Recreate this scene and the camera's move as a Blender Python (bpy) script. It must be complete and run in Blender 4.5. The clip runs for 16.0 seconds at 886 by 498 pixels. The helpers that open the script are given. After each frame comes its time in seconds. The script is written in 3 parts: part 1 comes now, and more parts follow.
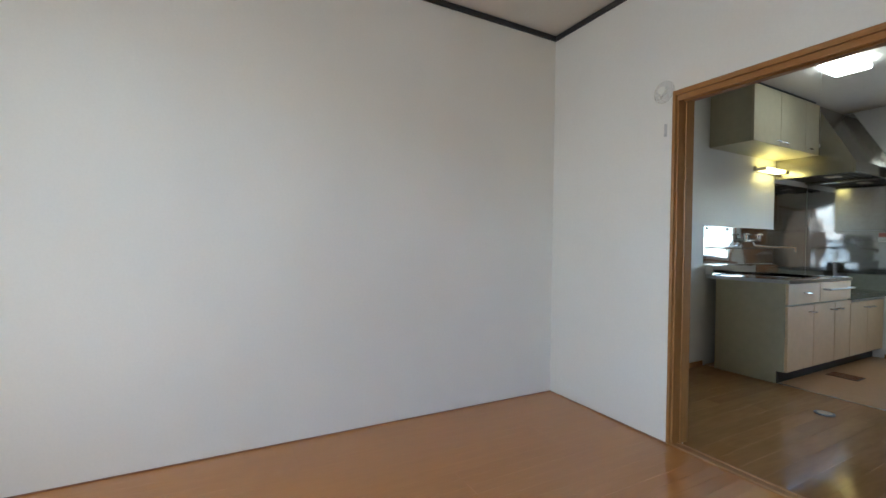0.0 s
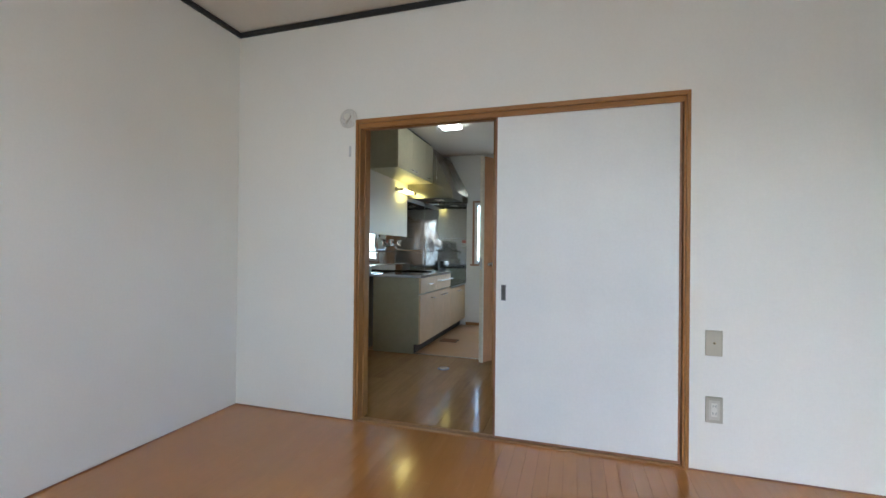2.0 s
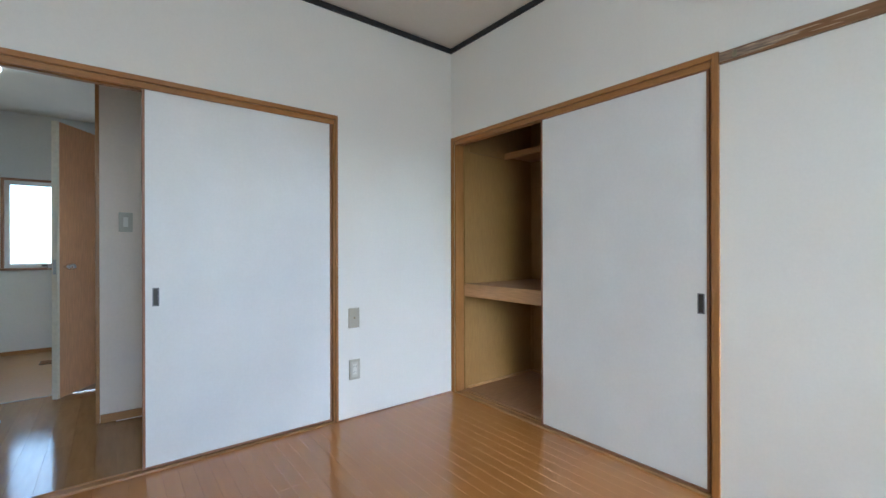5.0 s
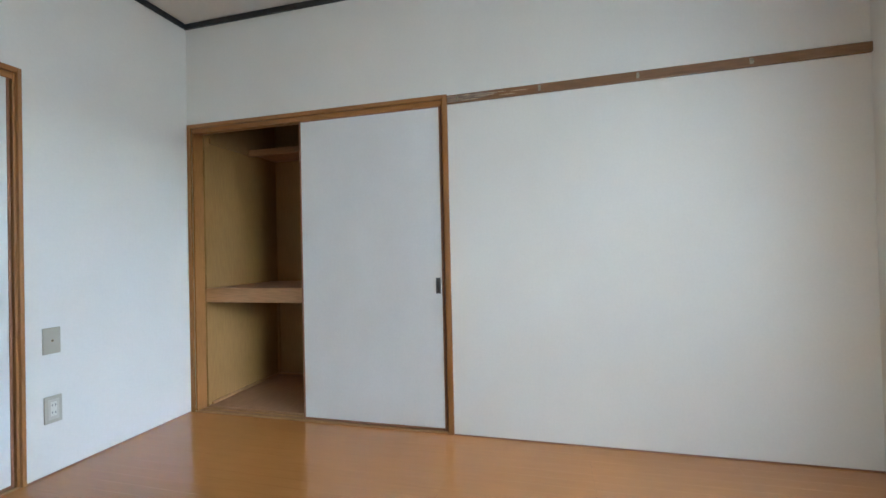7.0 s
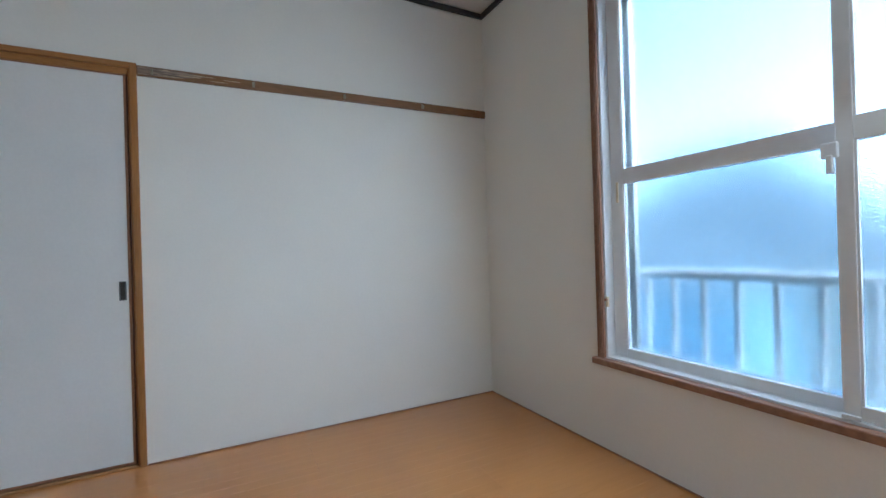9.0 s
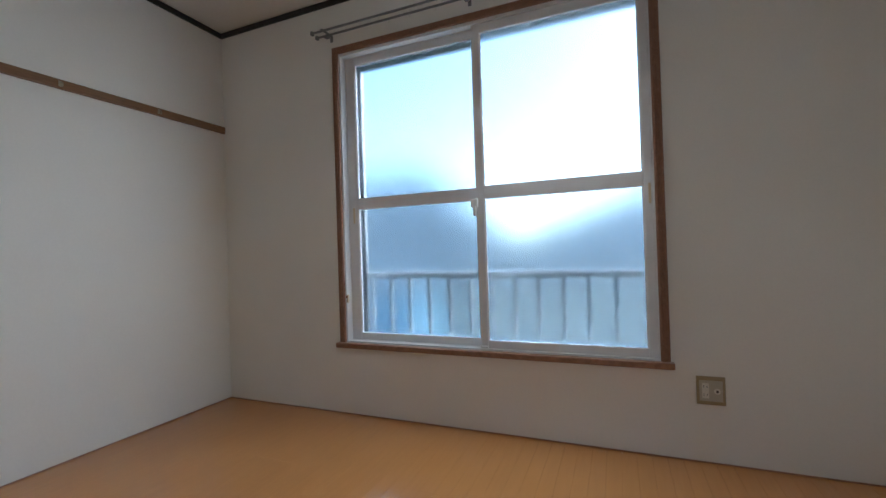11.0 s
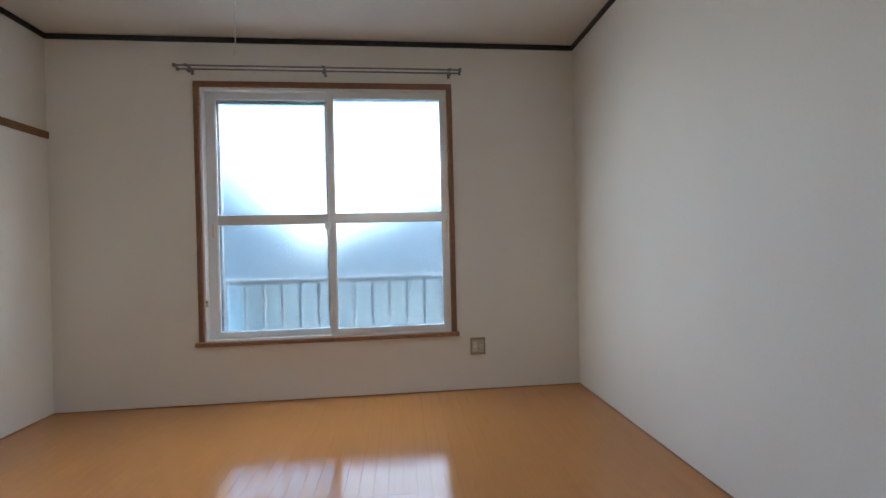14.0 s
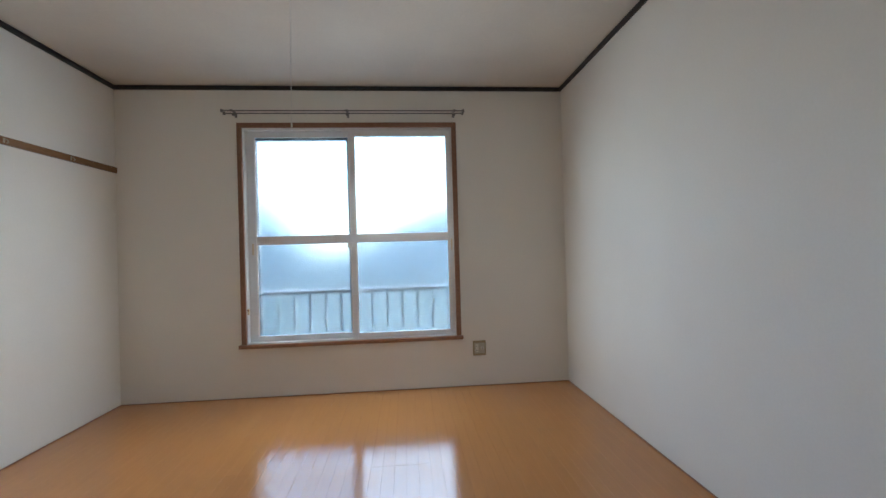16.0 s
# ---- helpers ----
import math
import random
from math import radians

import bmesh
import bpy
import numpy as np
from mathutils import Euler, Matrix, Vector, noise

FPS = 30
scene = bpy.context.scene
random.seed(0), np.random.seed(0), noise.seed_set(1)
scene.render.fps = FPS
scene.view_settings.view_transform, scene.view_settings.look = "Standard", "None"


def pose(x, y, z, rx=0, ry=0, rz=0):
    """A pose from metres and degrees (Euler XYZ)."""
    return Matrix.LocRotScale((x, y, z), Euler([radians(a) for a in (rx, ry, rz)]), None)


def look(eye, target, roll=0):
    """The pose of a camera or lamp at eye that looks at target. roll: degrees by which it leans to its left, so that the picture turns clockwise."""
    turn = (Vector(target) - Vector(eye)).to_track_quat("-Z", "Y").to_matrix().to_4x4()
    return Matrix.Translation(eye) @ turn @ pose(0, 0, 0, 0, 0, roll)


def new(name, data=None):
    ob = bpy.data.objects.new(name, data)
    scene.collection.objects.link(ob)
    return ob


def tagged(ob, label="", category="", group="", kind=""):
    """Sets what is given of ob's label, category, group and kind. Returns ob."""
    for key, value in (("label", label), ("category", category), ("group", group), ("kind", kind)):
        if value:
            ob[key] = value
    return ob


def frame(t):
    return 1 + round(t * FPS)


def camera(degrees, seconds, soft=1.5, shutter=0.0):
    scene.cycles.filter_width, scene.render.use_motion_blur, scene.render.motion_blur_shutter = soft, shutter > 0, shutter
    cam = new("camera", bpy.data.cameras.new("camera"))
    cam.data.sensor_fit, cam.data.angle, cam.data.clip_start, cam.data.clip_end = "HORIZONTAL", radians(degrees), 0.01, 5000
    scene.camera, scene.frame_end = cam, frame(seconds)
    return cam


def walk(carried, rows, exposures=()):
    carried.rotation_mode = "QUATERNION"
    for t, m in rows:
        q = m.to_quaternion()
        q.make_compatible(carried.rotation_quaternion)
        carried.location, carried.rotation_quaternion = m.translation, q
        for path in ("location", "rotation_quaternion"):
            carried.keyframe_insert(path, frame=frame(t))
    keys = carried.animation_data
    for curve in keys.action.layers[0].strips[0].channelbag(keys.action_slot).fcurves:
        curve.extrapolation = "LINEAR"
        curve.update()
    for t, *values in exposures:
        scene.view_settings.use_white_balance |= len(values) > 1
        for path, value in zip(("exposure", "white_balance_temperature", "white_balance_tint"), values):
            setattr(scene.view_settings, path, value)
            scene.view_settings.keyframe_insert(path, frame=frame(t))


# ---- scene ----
cam = camera(92.7, 16.0)
PATH = [
    (0, (2.205, 1.491, 1.003), (0.44, 2.431, 0.978), 0.8),
    (0.5, (2.19, 1.479, 0.977), (0.645, 2.75, 0.964), 0.8),
    (1, (2.117, 1.454, 0.956), (0.823, 2.978, 0.951), 0.9),
    (1.5, (2.107, 1.383, 0.972), (1.067, 3.091, 0.975), 0.7),
    (2, (2.096, 1.27, 1.012), (1.507, 3.181, 1.021), 0.6),
    (2.5, (2.046, 1.264, 0.983), (1.814, 3.251, 1.005), 0.4),
    (3, (1.943, 1.317, 0.962), (2.008, 3.316, 0.981), 0.2),
    (3.5, (1.86, 1.315, 0.954), (2.214, 3.284, 0.98), 0.1),
    (4, (1.732, 1.241, 0.969), (2.418, 3.12, 1.002), -0.2),
    (4.2, (1.714, 1.224, 0.986), (2.535, 3.047, 1.014), -0.0),
    (6.3, (1.325, 1.185, 1.016), (3.081, 2.142, 1.03), -1.2),
    (6.5, (1.315, 1.21, 0.983), (3.145, 2.017, 1.014), -1.2),
    (7, (1.318, 1.315, 0.953), (3.254, 1.816, 0.972), -1.3),
    (7.5, (1.313, 1.36, 0.936), (3.292, 1.651, 0.963), -1.3),
    (8, (1.241, 1.4, 0.978), (3.236, 1.26, 0.985), -1.2),
    (8.5, (1.201, 1.439, 0.971), (3.128, 0.902, 0.975), -1.5),
    (9, (1.194, 1.499, 0.92), (2.973, 0.587, 0.923), -1.7),
    (9.5, (1.162, 1.588, 0.899), (2.716, 0.329, 0.896), -1.6),
    (10, (1.086, 1.776, 0.939), (2.375, 0.247, 0.912), -1.7),
    (10.2, (1.078, 1.828, 0.887), (2.249, 0.206, 0.895), -1.7),
    (12.3, (1.124, 2.401, 0.985), (1.291, 0.408, 0.948), -1.0),
    (12.5, (1.184, 2.432, 0.958), (1.25, 0.433, 0.933), -1.1),
    (13, (1.252, 2.523, 0.914), (1.169, 0.525, 0.9), -1.1),
    (13.5, (1.288, 2.674, 0.95), (1.137, 0.68, 0.939), -1.2),
    (14, (1.257, 2.924, 0.997), (1.059, 0.934, 0.992), -1.4),
    (14.5, (1.253, 3.021, 1.04), (1.038, 1.033, 1.031), -1.4),
    (15, (1.233, 3.108, 1.085), (1.025, 1.119, 1.079), -1.4),
    (15.5, (1.237, 3.232, 1.123), (1.066, 1.239, 1.116), -1.5),
    (16, (1.304, 3.391, 1.098), (1.132, 1.399, 1.107), -1.6),
]
EXPOSURES = [(0.0, 5.15, 5700, 7), (1.0, 5.2, 5700, 7), (2.0, 5.22, 5700, 7), (3.0, 5.23, 5620, 6), (4.0, 5.3, 5420, 5), (7.0, 5.25, 5240, 3), (8.0, 5.2, 5100, 2),
             (9.0, 4.8, 5030, 4), (10.0, 4.2, 5160, 7.5), (12.5, 4.44, 5820, 9), (14.0, 4.6, 5720, 8.5), (16.0, 4.69, 5620, 7.5)]
walk(cam, [(t, look(eye, target, roll)) for t, eye, target, roll in PATH], EXPOSURES)

# ---- world, sun and exposure ----
world = bpy.data.worlds.new("sky")
scene.world = world
world.use_nodes = True
wn = world.node_tree
wn.nodes.clear()
sky = wn.nodes.new("ShaderNodeTexSky")
sky.sky_type = "NISHITA"
sky.sun_disc = False
sky.sun_elevation = radians(34)
sky.sun_rotation = radians(220)
sky.air_density, sky.dust_density, sky.ozone_density = 1.0, 1.0, 1.0
bgn = wn.nodes.new("ShaderNodeBackground")
bgn.inputs["Strength"].default_value = 0.15
wout = wn.nodes.new("ShaderNodeOutputWorld")
wn.links.new(sky.outputs[0], bgn.inputs["Color"])
wn.links.new(bgn.outputs[0], wout.inputs["Surface"])

sun_data = bpy.data.lights.new("sun", "SUN")
sun_data.energy, sun_data.angle, sun_data.color = 2.0, radians(0.6), (1.0, 0.94, 0.86)
sun_ob = new("sun", sun_data)
sun_ob.matrix_world = look((-8.0, 0.0, 5.4), (0, 0, 0))

# daylight scattered inwards by the frosted panes of both windows
def pane_light(x, y, z, width, height, watts, color, towards, fall=0.0):
    ld = bpy.data.lights.new("window_daylight", "AREA")
    ld.shape, ld.size, ld.size_y = "RECTANGLE", width, height
    ld.energy, ld.color = watts, color
    new("window_daylight", ld).matrix_world = look((x, y, z), (x, y + towards, z - fall))


# the sky's light goes on falling behind the glass, so each pane sends it a little downwards
HAZE, BLUE = (1.0, 0.955, 0.87), (0.84, 0.94, 1.0)     # sunlit veil above, open shade below
for px, pz, ph, watts, tone in ((2.121, 1.641, 0.76, 0.13, HAZE), (1.331, 1.641, 0.76, 0.22, HAZE), (2.121, 0.824, 0.70, 0.06, BLUE), (1.331, 0.824, 0.70, 0.135, BLUE)):
    for side in (-0.25, 0.25):
        pane_light(px, 0.085, pz + side * ph, 0.71, ph * 0.48, watts / 2, tone, 1, 0.6 if tone is HAZE else 0.3)
for px in (1.010, 1.490):
    pane_light(px, 7.142, 1.265, 0.43, 0.78, 0.05, (0.93, 0.97, 1.0), -1)


# ---- materials ----
def material(name, color, rough=0.5, metal=0.0, scale=40.0, vary=0.06, bump=0.05, bump_scale=300.0, spec=0.5, stretch=(1, 1, 1),
             coat=0.0, island=0.0, big=2.0, big_vary=0.04, rough_vary=0.05, depth=0.001, bump_detail=4.0):
    """A principled surface with colour variation at two scales, uneven gloss and fine relief."""
    m = bpy.data.materials.new(name)
    m.use_nodes = True
    t = m.node_tree
    b = t.nodes["Principled BSDF"]
    b.inputs["Metallic"].default_value = metal
    b.inputs["Specular IOR Level"].default_value = spec
    b.inputs["Coat Weight"].default_value = coat
    b.inputs["Coat Roughness"].default_value = 0.08
    co = t.nodes.new("ShaderNodeTexCoord")
    mp = t.nodes.new("ShaderNodeMapping")
    mp.inputs["Scale"].default_value = stretch
    t.links.new(co.outputs["Object"], mp.inputs["Vector"])
    vec = mp.outputs["Vector"]
    if island:
        oi = t.nodes.new("ShaderNodeObjectInfo")
        add = t.nodes.new("ShaderNodeVectorMath")
        add.operation = "MULTIPLY_ADD"
        add.inputs[1].default_value = (37.0, 19.0, 11.0)
        t.links.new(oi.outputs["Random"], add.inputs[0])
        t.links.new(vec, add.inputs[2])
        vec = add.outputs[0]
    fine = t.nodes.new("ShaderNodeTexNoise")
    fine.inputs["Scale"].default_value, fine.inputs["Detail"].default_value = scale, 5
    wide = t.nodes.new("ShaderNodeTexNoise")
    wide.inputs["Scale"].default_value, wide.inputs["Detail"].default_value = big, 3
    t.links.new(vec, fine.inputs["Vector"])
    t.links.new(co.outputs["Object"], wide.inputs["Vector"])

    def ranged(socket, lo, hi):
        r = t.nodes.new("ShaderNodeMapRange")
        r.inputs["From Min"].default_value, r.inputs["From Max"].default_value = 0.3, 0.7
        r.inputs["To Min"].default_value, r.inputs["To Max"].default_value = lo, hi
        t.links.new(socket, r.inputs["Value"])
        return r.outputs[0]

    def times(a, c):
        n = t.nodes.new("ShaderNodeMath")
        n.operation = "MULTIPLY"
        t.links.new(a, n.inputs[0])
        t.links.new(c, n.inputs[1])
        return n.outputs[0]

    k = times(ranged(fine.outputs[0], 1 - vary, 1 + vary), ranged(wide.outputs[0], 1 - big_vary, 1 + big_vary))
    if island:
        r = t.nodes.new("ShaderNodeMapRange")
        r.inputs["To Min"].default_value, r.inputs["To Max"].default_value = 1 - island, 1 + island
        t.links.new(oi.outputs["Random"], r.inputs["Value"])
        k = times(k, r.outputs[0])
    hue = t.nodes.new("ShaderNodeVectorMath")
    hue.operation = "SCALE"
    hue.inputs[0].default_value = color
    t.links.new(k, hue.inputs["Scale"])
    t.links.new(hue.outputs[0], b.inputs["Base Color"])
    t.links.new(ranged(wide.outputs[0], max(0.02, rough - rough_vary), rough + rough_vary), b.inputs["Roughness"])
    if bump:
        grain = t.nodes.new("ShaderNodeTexNoise")
        grain.inputs["Scale"].default_value, grain.inputs["Detail"].default_value = bump_scale, bump_detail
        t.links.new(vec, grain.inputs["Vector"])
        bn = t.nodes.new("ShaderNodeBump")
        bn.inputs["Strength"].default_value, bn.inputs["Distance"].default_value = bump, depth
        t.links.new(grain.outputs[0], bn.inputs["Height"])
        t.links.new(bn.outputs[0], b.inputs["Normal"])
    return m


def glow(name, color, strength):
    m = material(name, (0.8, 0.8, 0.8), 0.4)
    b = m.node_tree.nodes["Principled BSDF"]
    b.inputs["Emission Color"].default_value = (*color, 1)
    b.inputs["Emission Strength"].default_value = strength
    return m


def glass(name, color, rough, bump=0.0, scale=120.0, ior=1.45, depth=0.002):
    m = bpy.data.materials.new(name)
    m.use_nodes = True
    t = m.node_tree
    b = t.nodes["Principled BSDF"]
    b.inputs["Base Color"].default_value = (*color, 1)
    b.inputs["Transmission Weight"].default_value = 1.0
    b.inputs["Roughness"].default_value = rough
    b.inputs["IOR"].default_value = ior
    if bump:
        co = t.nodes.new("ShaderNodeTexCoord")
        v = t.nodes.new("ShaderNodeTexNoise")
        v.inputs["Scale"].default_value, v.inputs["Detail"].default_value = scale, 1.5
        mp = t.nodes.new("ShaderNodeMapping")
        mp.inputs["Scale"].default_value = (0.75, 1.0, 1.35)
        t.links.new(co.outputs["Object"], mp.inputs["Vector"])
        t.links.new(mp.outputs["Vector"], v.inputs["Vector"])
        bn = t.nodes.new("ShaderNodeBump")
        bn.inputs["Strength"].default_value, bn.inputs["Distance"].default_value = bump, depth
        t.links.new(v.outputs[0], bn.inputs["Height"])
        t.links.new(bn.outputs[0], b.inputs["Normal"])
    return m


WALLPAPER = material("off-white vinyl wallpaper", (0.875, 0.845, 0.775), 0.75, scale=90, vary=0.012, bump=0.16, bump_scale=420, spec=0.25, big=1.3, big_vary=0.025)
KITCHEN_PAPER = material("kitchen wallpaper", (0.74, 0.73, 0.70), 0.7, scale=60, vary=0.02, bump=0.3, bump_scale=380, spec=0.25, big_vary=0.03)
# kitchen paper with the partition's warm light mixed into its colour
PARTITION_PAPER_LIT = material("partition paper tinted with warm light", (0.84, 0.73, 0.62), 0.7, scale=60, vary=0.02, bump=0.3, bump_scale=380, spec=0.25, big_vary=0.03)
CEILING = material("ceiling paper", (0.72, 0.67, 0.59), 0.8, scale=70, vary=0.02, bump=0.3, bump_scale=350, spec=0.2)
FLOOR_WOOD = material("honey laminate", (0.49, 0.215, 0.058), 0.16, scale=14, vary=0.03, bump=0.006, bump_scale=40, spec=0.6, stretch=(5, 0.4, 5), island=0.005, big=1.2, rough_vary=0.03, coat=0.3)
KITCHEN_WOOD = material("brown kitchen flooring", (0.42, 0.225, 0.085), 0.13, scale=10, vary=0.09, bump=0.02, bump_scale=40, stretch=(3.5, 0.5, 3.5), island=0.10, rough_vary=0.04)
VINYL = material("tan cushion floor", (0.54, 0.32, 0.15), 0.35, scale=50, vary=0.06, bump=0.1)
TRIM_WOOD = material("stained timber casing", (0.36, 0.165, 0.046), 0.34, scale=22, vary=0.13, bump=0.08, bump_scale=120, stretch=(8, 8, 0.7), big_vary=0.08)
TRIM_WOOD_H = material("stained timber head", (0.36, 0.165, 0.046), 0.34, scale=22, vary=0.13, bump=0.08, bump_scale=120, stretch=(0.7, 0.7, 8), big_vary=0.08)
WINDOW_WOOD = material("darker window casing", (0.29, 0.145, 0.08), 0.4, scale=22, vary=0.2, bump=0.08, bump_scale=120, stretch=(2, 8, 2), big_vary=0.08)
RAIL_WOOD = material("dark brown rail timber", (0.235, 0.125, 0.058), 0.24, scale=22, vary=0.14, bump=0.06, bump_scale=120, stretch=(6, 0.6, 6), spec=0.6)
WORN_GREY = material("grey worn timber", (0.27, 0.19, 0.13), 0.55, scale=30, vary=0.45, bump=0.2, bump_scale=120, stretch=(6, 0.7, 6))
WORN_WOOD = material("worn pale timber", (0.50, 0.36, 0.22), 0.6, scale=60, vary=0.2, bump=0.1)
EDGE_WOOD = material("door edging", (0.30, 0.14, 0.07), 0.4, scale=30, vary=0.12, bump=0.05)
SHELF_WOOD = material("closet shelf timber", (0.46, 0.25, 0.10), 0.5, scale=18, vary=0.14, bump=0.08, bump_scale=100, stretch=(7, 0.6, 7))
PLYWOOD = material("lauan plywood", (0.34, 0.19, 0.060), 0.6, scale=16, vary=0.08, bump=0.1, bump_scale=150, stretch=(6, 6, 0.7), big_vary=0.10)
CLOSET_BOARD = material("closet floor board", (0.44, 0.245, 0.13), 0.55, scale=16, vary=0.12, bump=0.1, stretch=(0.7, 6, 6), big_vary=0.10)
DOOR_PAPER = material("white fusuma paper", (0.82, 0.81, 0.78), 0.6, scale=80, vary=0.015, bump=0.2, bump_scale=500, spec=0.3)
ORANGE_DOOR = material("orange wood veneer", (0.62, 0.31, 0.15), 0.35, scale=16, vary=0.12, bump=0.05, stretch=(7, 7, 0.6))
CREAM_EDGE = material("cream door edge", (0.82, 0.76, 0.64), 0.5)
BLACK_TRIM = material("charcoal ceiling moulding", (0.025, 0.026, 0.028), 0.45, scale=40, vary=0.2)
WHITE_VINYL = material("white resin sash", (0.80, 0.80, 0.79), 0.35, scale=30, vary=0.02, bump=0.02)
ALUMINIUM = material("grey anodised aluminium", (0.46, 0.47, 0.48), 0.4, metal=0.7)
RAIL_PAINT = material("pale grey painted steel", (0.90, 0.91, 0.91), 0.45, vary=0.05)
RAIL_METAL = material("brushed steel rail", (0.24, 0.235, 0.23), 0.4, metal=0.6, vary=0.08)
STEEL = material("stainless steel", (0.56, 0.56, 0.56), 0.05, metal=1.0, scale=30, vary=0.05, bump=0.5, bump_scale=3.2, depth=0.012, bump_detail=0.0, rough_vary=0.03)
STEEL_DULL = material("dull stainless steel", (0.48, 0.47, 0.44), 0.07, metal=1.0, scale=30, vary=0.05, bump=0.4, bump_scale=2.8, depth=0.012, bump_detail=0.0, rough_vary=0.03)
HOOD_PAINT = material("beige grey range hood", (0.33, 0.315, 0.27), 0.22, metal=1.0, scale=20, vary=0.05, bump=0.3, bump_scale=3.0, depth=0.012, bump_detail=0.0)
DARK = material("dark filter", (0.025, 0.028, 0.03), 0.5)
CHROME = material("chrome", (0.75, 0.75, 0.76), 0.12, metal=1.0, vary=0.02, bump=0)
CREAM = material("cream laminate front", (0.72, 0.54, 0.33), 0.5, scale=20, vary=0.03, bump=0.02, spec=0.2)
CREAM_PALE = material("pale cream cupboard front", (0.54, 0.49, 0.34), 0.35, scale=20, vary=0.03, bump=0.02, spec=0.25)
GREY_PANEL = material("grey green side panel", (0.44, 0.405, 0.28), 0.4, scale=20, vary=0.04)
PLATE = material("beige grey plastic plate", (0.50, 0.46, 0.36), 0.35, vary=0.02)
PLATE_PALE = material("pale beige plastic rim", (0.60, 0.56, 0.47), 0.35, vary=0.02)
PLATE_BRONZE = material("bronze beige metal plate", (0.36, 0.29, 0.17), 0.35, metal=0.5, vary=0.04)
OUTLET = material("ivory plastic", (0.74, 0.71, 0.62), 0.35, vary=0.02)
SLOT = material("black slot", (0.02, 0.02, 0.02), 0.6)
PULL_METAL = material("dark bronze pull", (0.07, 0.065, 0.06), 0.4, metal=0.7, vary=0.1)
PULL_RIM = material("pewter rim", (0.22, 0.22, 0.22), 0.4, metal=0.8, vary=0.08)
HOOK_BRASS = material("worn nickel hook", (0.34, 0.29, 0.20), 0.4, metal=1.0, vary=0.12)
STRING = material("white cotton cord", (0.78, 0.76, 0.72), 0.8, vary=0.05)
LATCH = material("beige latch plastic", (0.72, 0.60, 0.40), 0.4, vary=0.03)
STICKER = material("red label", (0.42, 0.15, 0.12), 0.5)
PAPER = material("white label", (0.75, 0.74, 0.72), 0.6)
FROSTED = glass("patterned frosted glass", (0.139, 0.156, 0.156), 0.165, 0.65, 180, depth=0.0013)
CLEAR_PLASTIC = material("clear soft plastic", (0.88, 0.87, 0.85), 0.2, vary=0.02, bump=0)
CLEAR_PLASTIC.node_tree.nodes["Principled BSDF"].inputs["Alpha"].default_value = 0.14
LIGHT_PANEL = glow("lit acrylic cover", (0.93, 1.0, 0.95), 0.27)
WARM_PANEL = glow("lit warm tube cover", (1.0, 0.82, 0.26), 0.30)
ROOF = material("blue grey metal roof", (0.17, 0.20, 0.215), 0.5, scale=6, vary=0.1)
SIDING = material("grey house siding", (0.52, 0.50, 0.45), 0.7, scale=8, vary=0.1, stretch=(1, 1, 8))
SIDING_BLUE = material("blue sheet cladding", (0.20, 0.34, 0.45), 0.6, scale=8, vary=0.1)
WINDOW_DARK = material("dark far window", (0.05, 0.06, 0.08), 0.1)
ASPHALT = material("concrete ground", (0.30, 0.31, 0.30), 0.85, scale=3, vary=0.15)
SMUDGE = material("grey adhesive mark", (0.62, 0.61, 0.58), 0.6)


# ---- building helpers ----
def add_box(bm, x0, x1, y0, y1, z0, z1, bevel=0.0):
    b = bmesh.new()
    bmesh.ops.create_cube(b, size=1)
    bmesh.ops.transform(b, verts=b.verts, matrix=Matrix.Translation(((x0 + x1) / 2, (y0 + y1) / 2, (z0 + z1) / 2))
                        @ Matrix.Diagonal((abs(x1 - x0), abs(y1 - y0), abs(z1 - z0), 1)))
    if bevel:
        bmesh.ops.bevel(b, geom=b.edges[:], offset=bevel, segments=2, affect="EDGES", profile=0.5)
    tmp = bpy.data.meshes.new("tmp")
    b.to_mesh(tmp)
    b.free()
    bm.from_mesh(tmp)
    bpy.data.meshes.remove(tmp)
    return bm


def boxes(*items, bevel=0.0):
    bm = bmesh.new()
    for it in items:
        add_box(bm, *it, bevel=bevel)
    return bm


def add_rod(bm, a, b, r, seg=12):
    a, b = Vector(a), Vector(b)
    d = b - a
    q = Vector((0, 0, 1)).rotation_difference(d.normalized()).to_matrix().to_4x4()
    bmesh.ops.create_cone(bm, cap_ends=True, segments=seg, radius1=r, radius2=r, depth=d.length, matrix=Matrix.Translation((a + b) / 2) @ q)
    return bm


def rods(r, *pairs, seg=12):
    bm = bmesh.new()
    for a, b in pairs:
        add_rod(bm, a, b, r, seg)
    return bm


def tube(points, r, seg=10):
    """A round pipe along a line of points, with ball joints."""
    bm = bmesh.new()
    for a, b in zip(points, points[1:]):
        add_rod(bm, a, b, r, seg)
    for p in points:
        bmesh.ops.create_uvsphere(bm, u_segments=seg, v_segments=6, radius=r, matrix=Matrix.Translation(p))
    return bm


def prism(profile, axis, lo, hi):
    """A closed profile in the two other axes, drawn out along one axis."""
    bm = bmesh.new()
    def at(p, v):
        return {"x": (v, p[0], p[1]), "y": (p[0], v, p[1]), "z": (p[0], p[1], v)}[axis]
    low = [bm.verts.new(at(p, lo)) for p in profile]
    high = [bm.verts.new(at(p, hi)) for p in profile]
    n = len(profile)
    bm.faces.new(low)
    bm.faces.new(high)
    for i in range(n):
        bm.faces.new((low[i], low[(i + 1) % n], high[(i + 1) % n], high[i]))
    bmesh.ops.recalc_face_normals(bm, faces=bm.faces)
    return bm


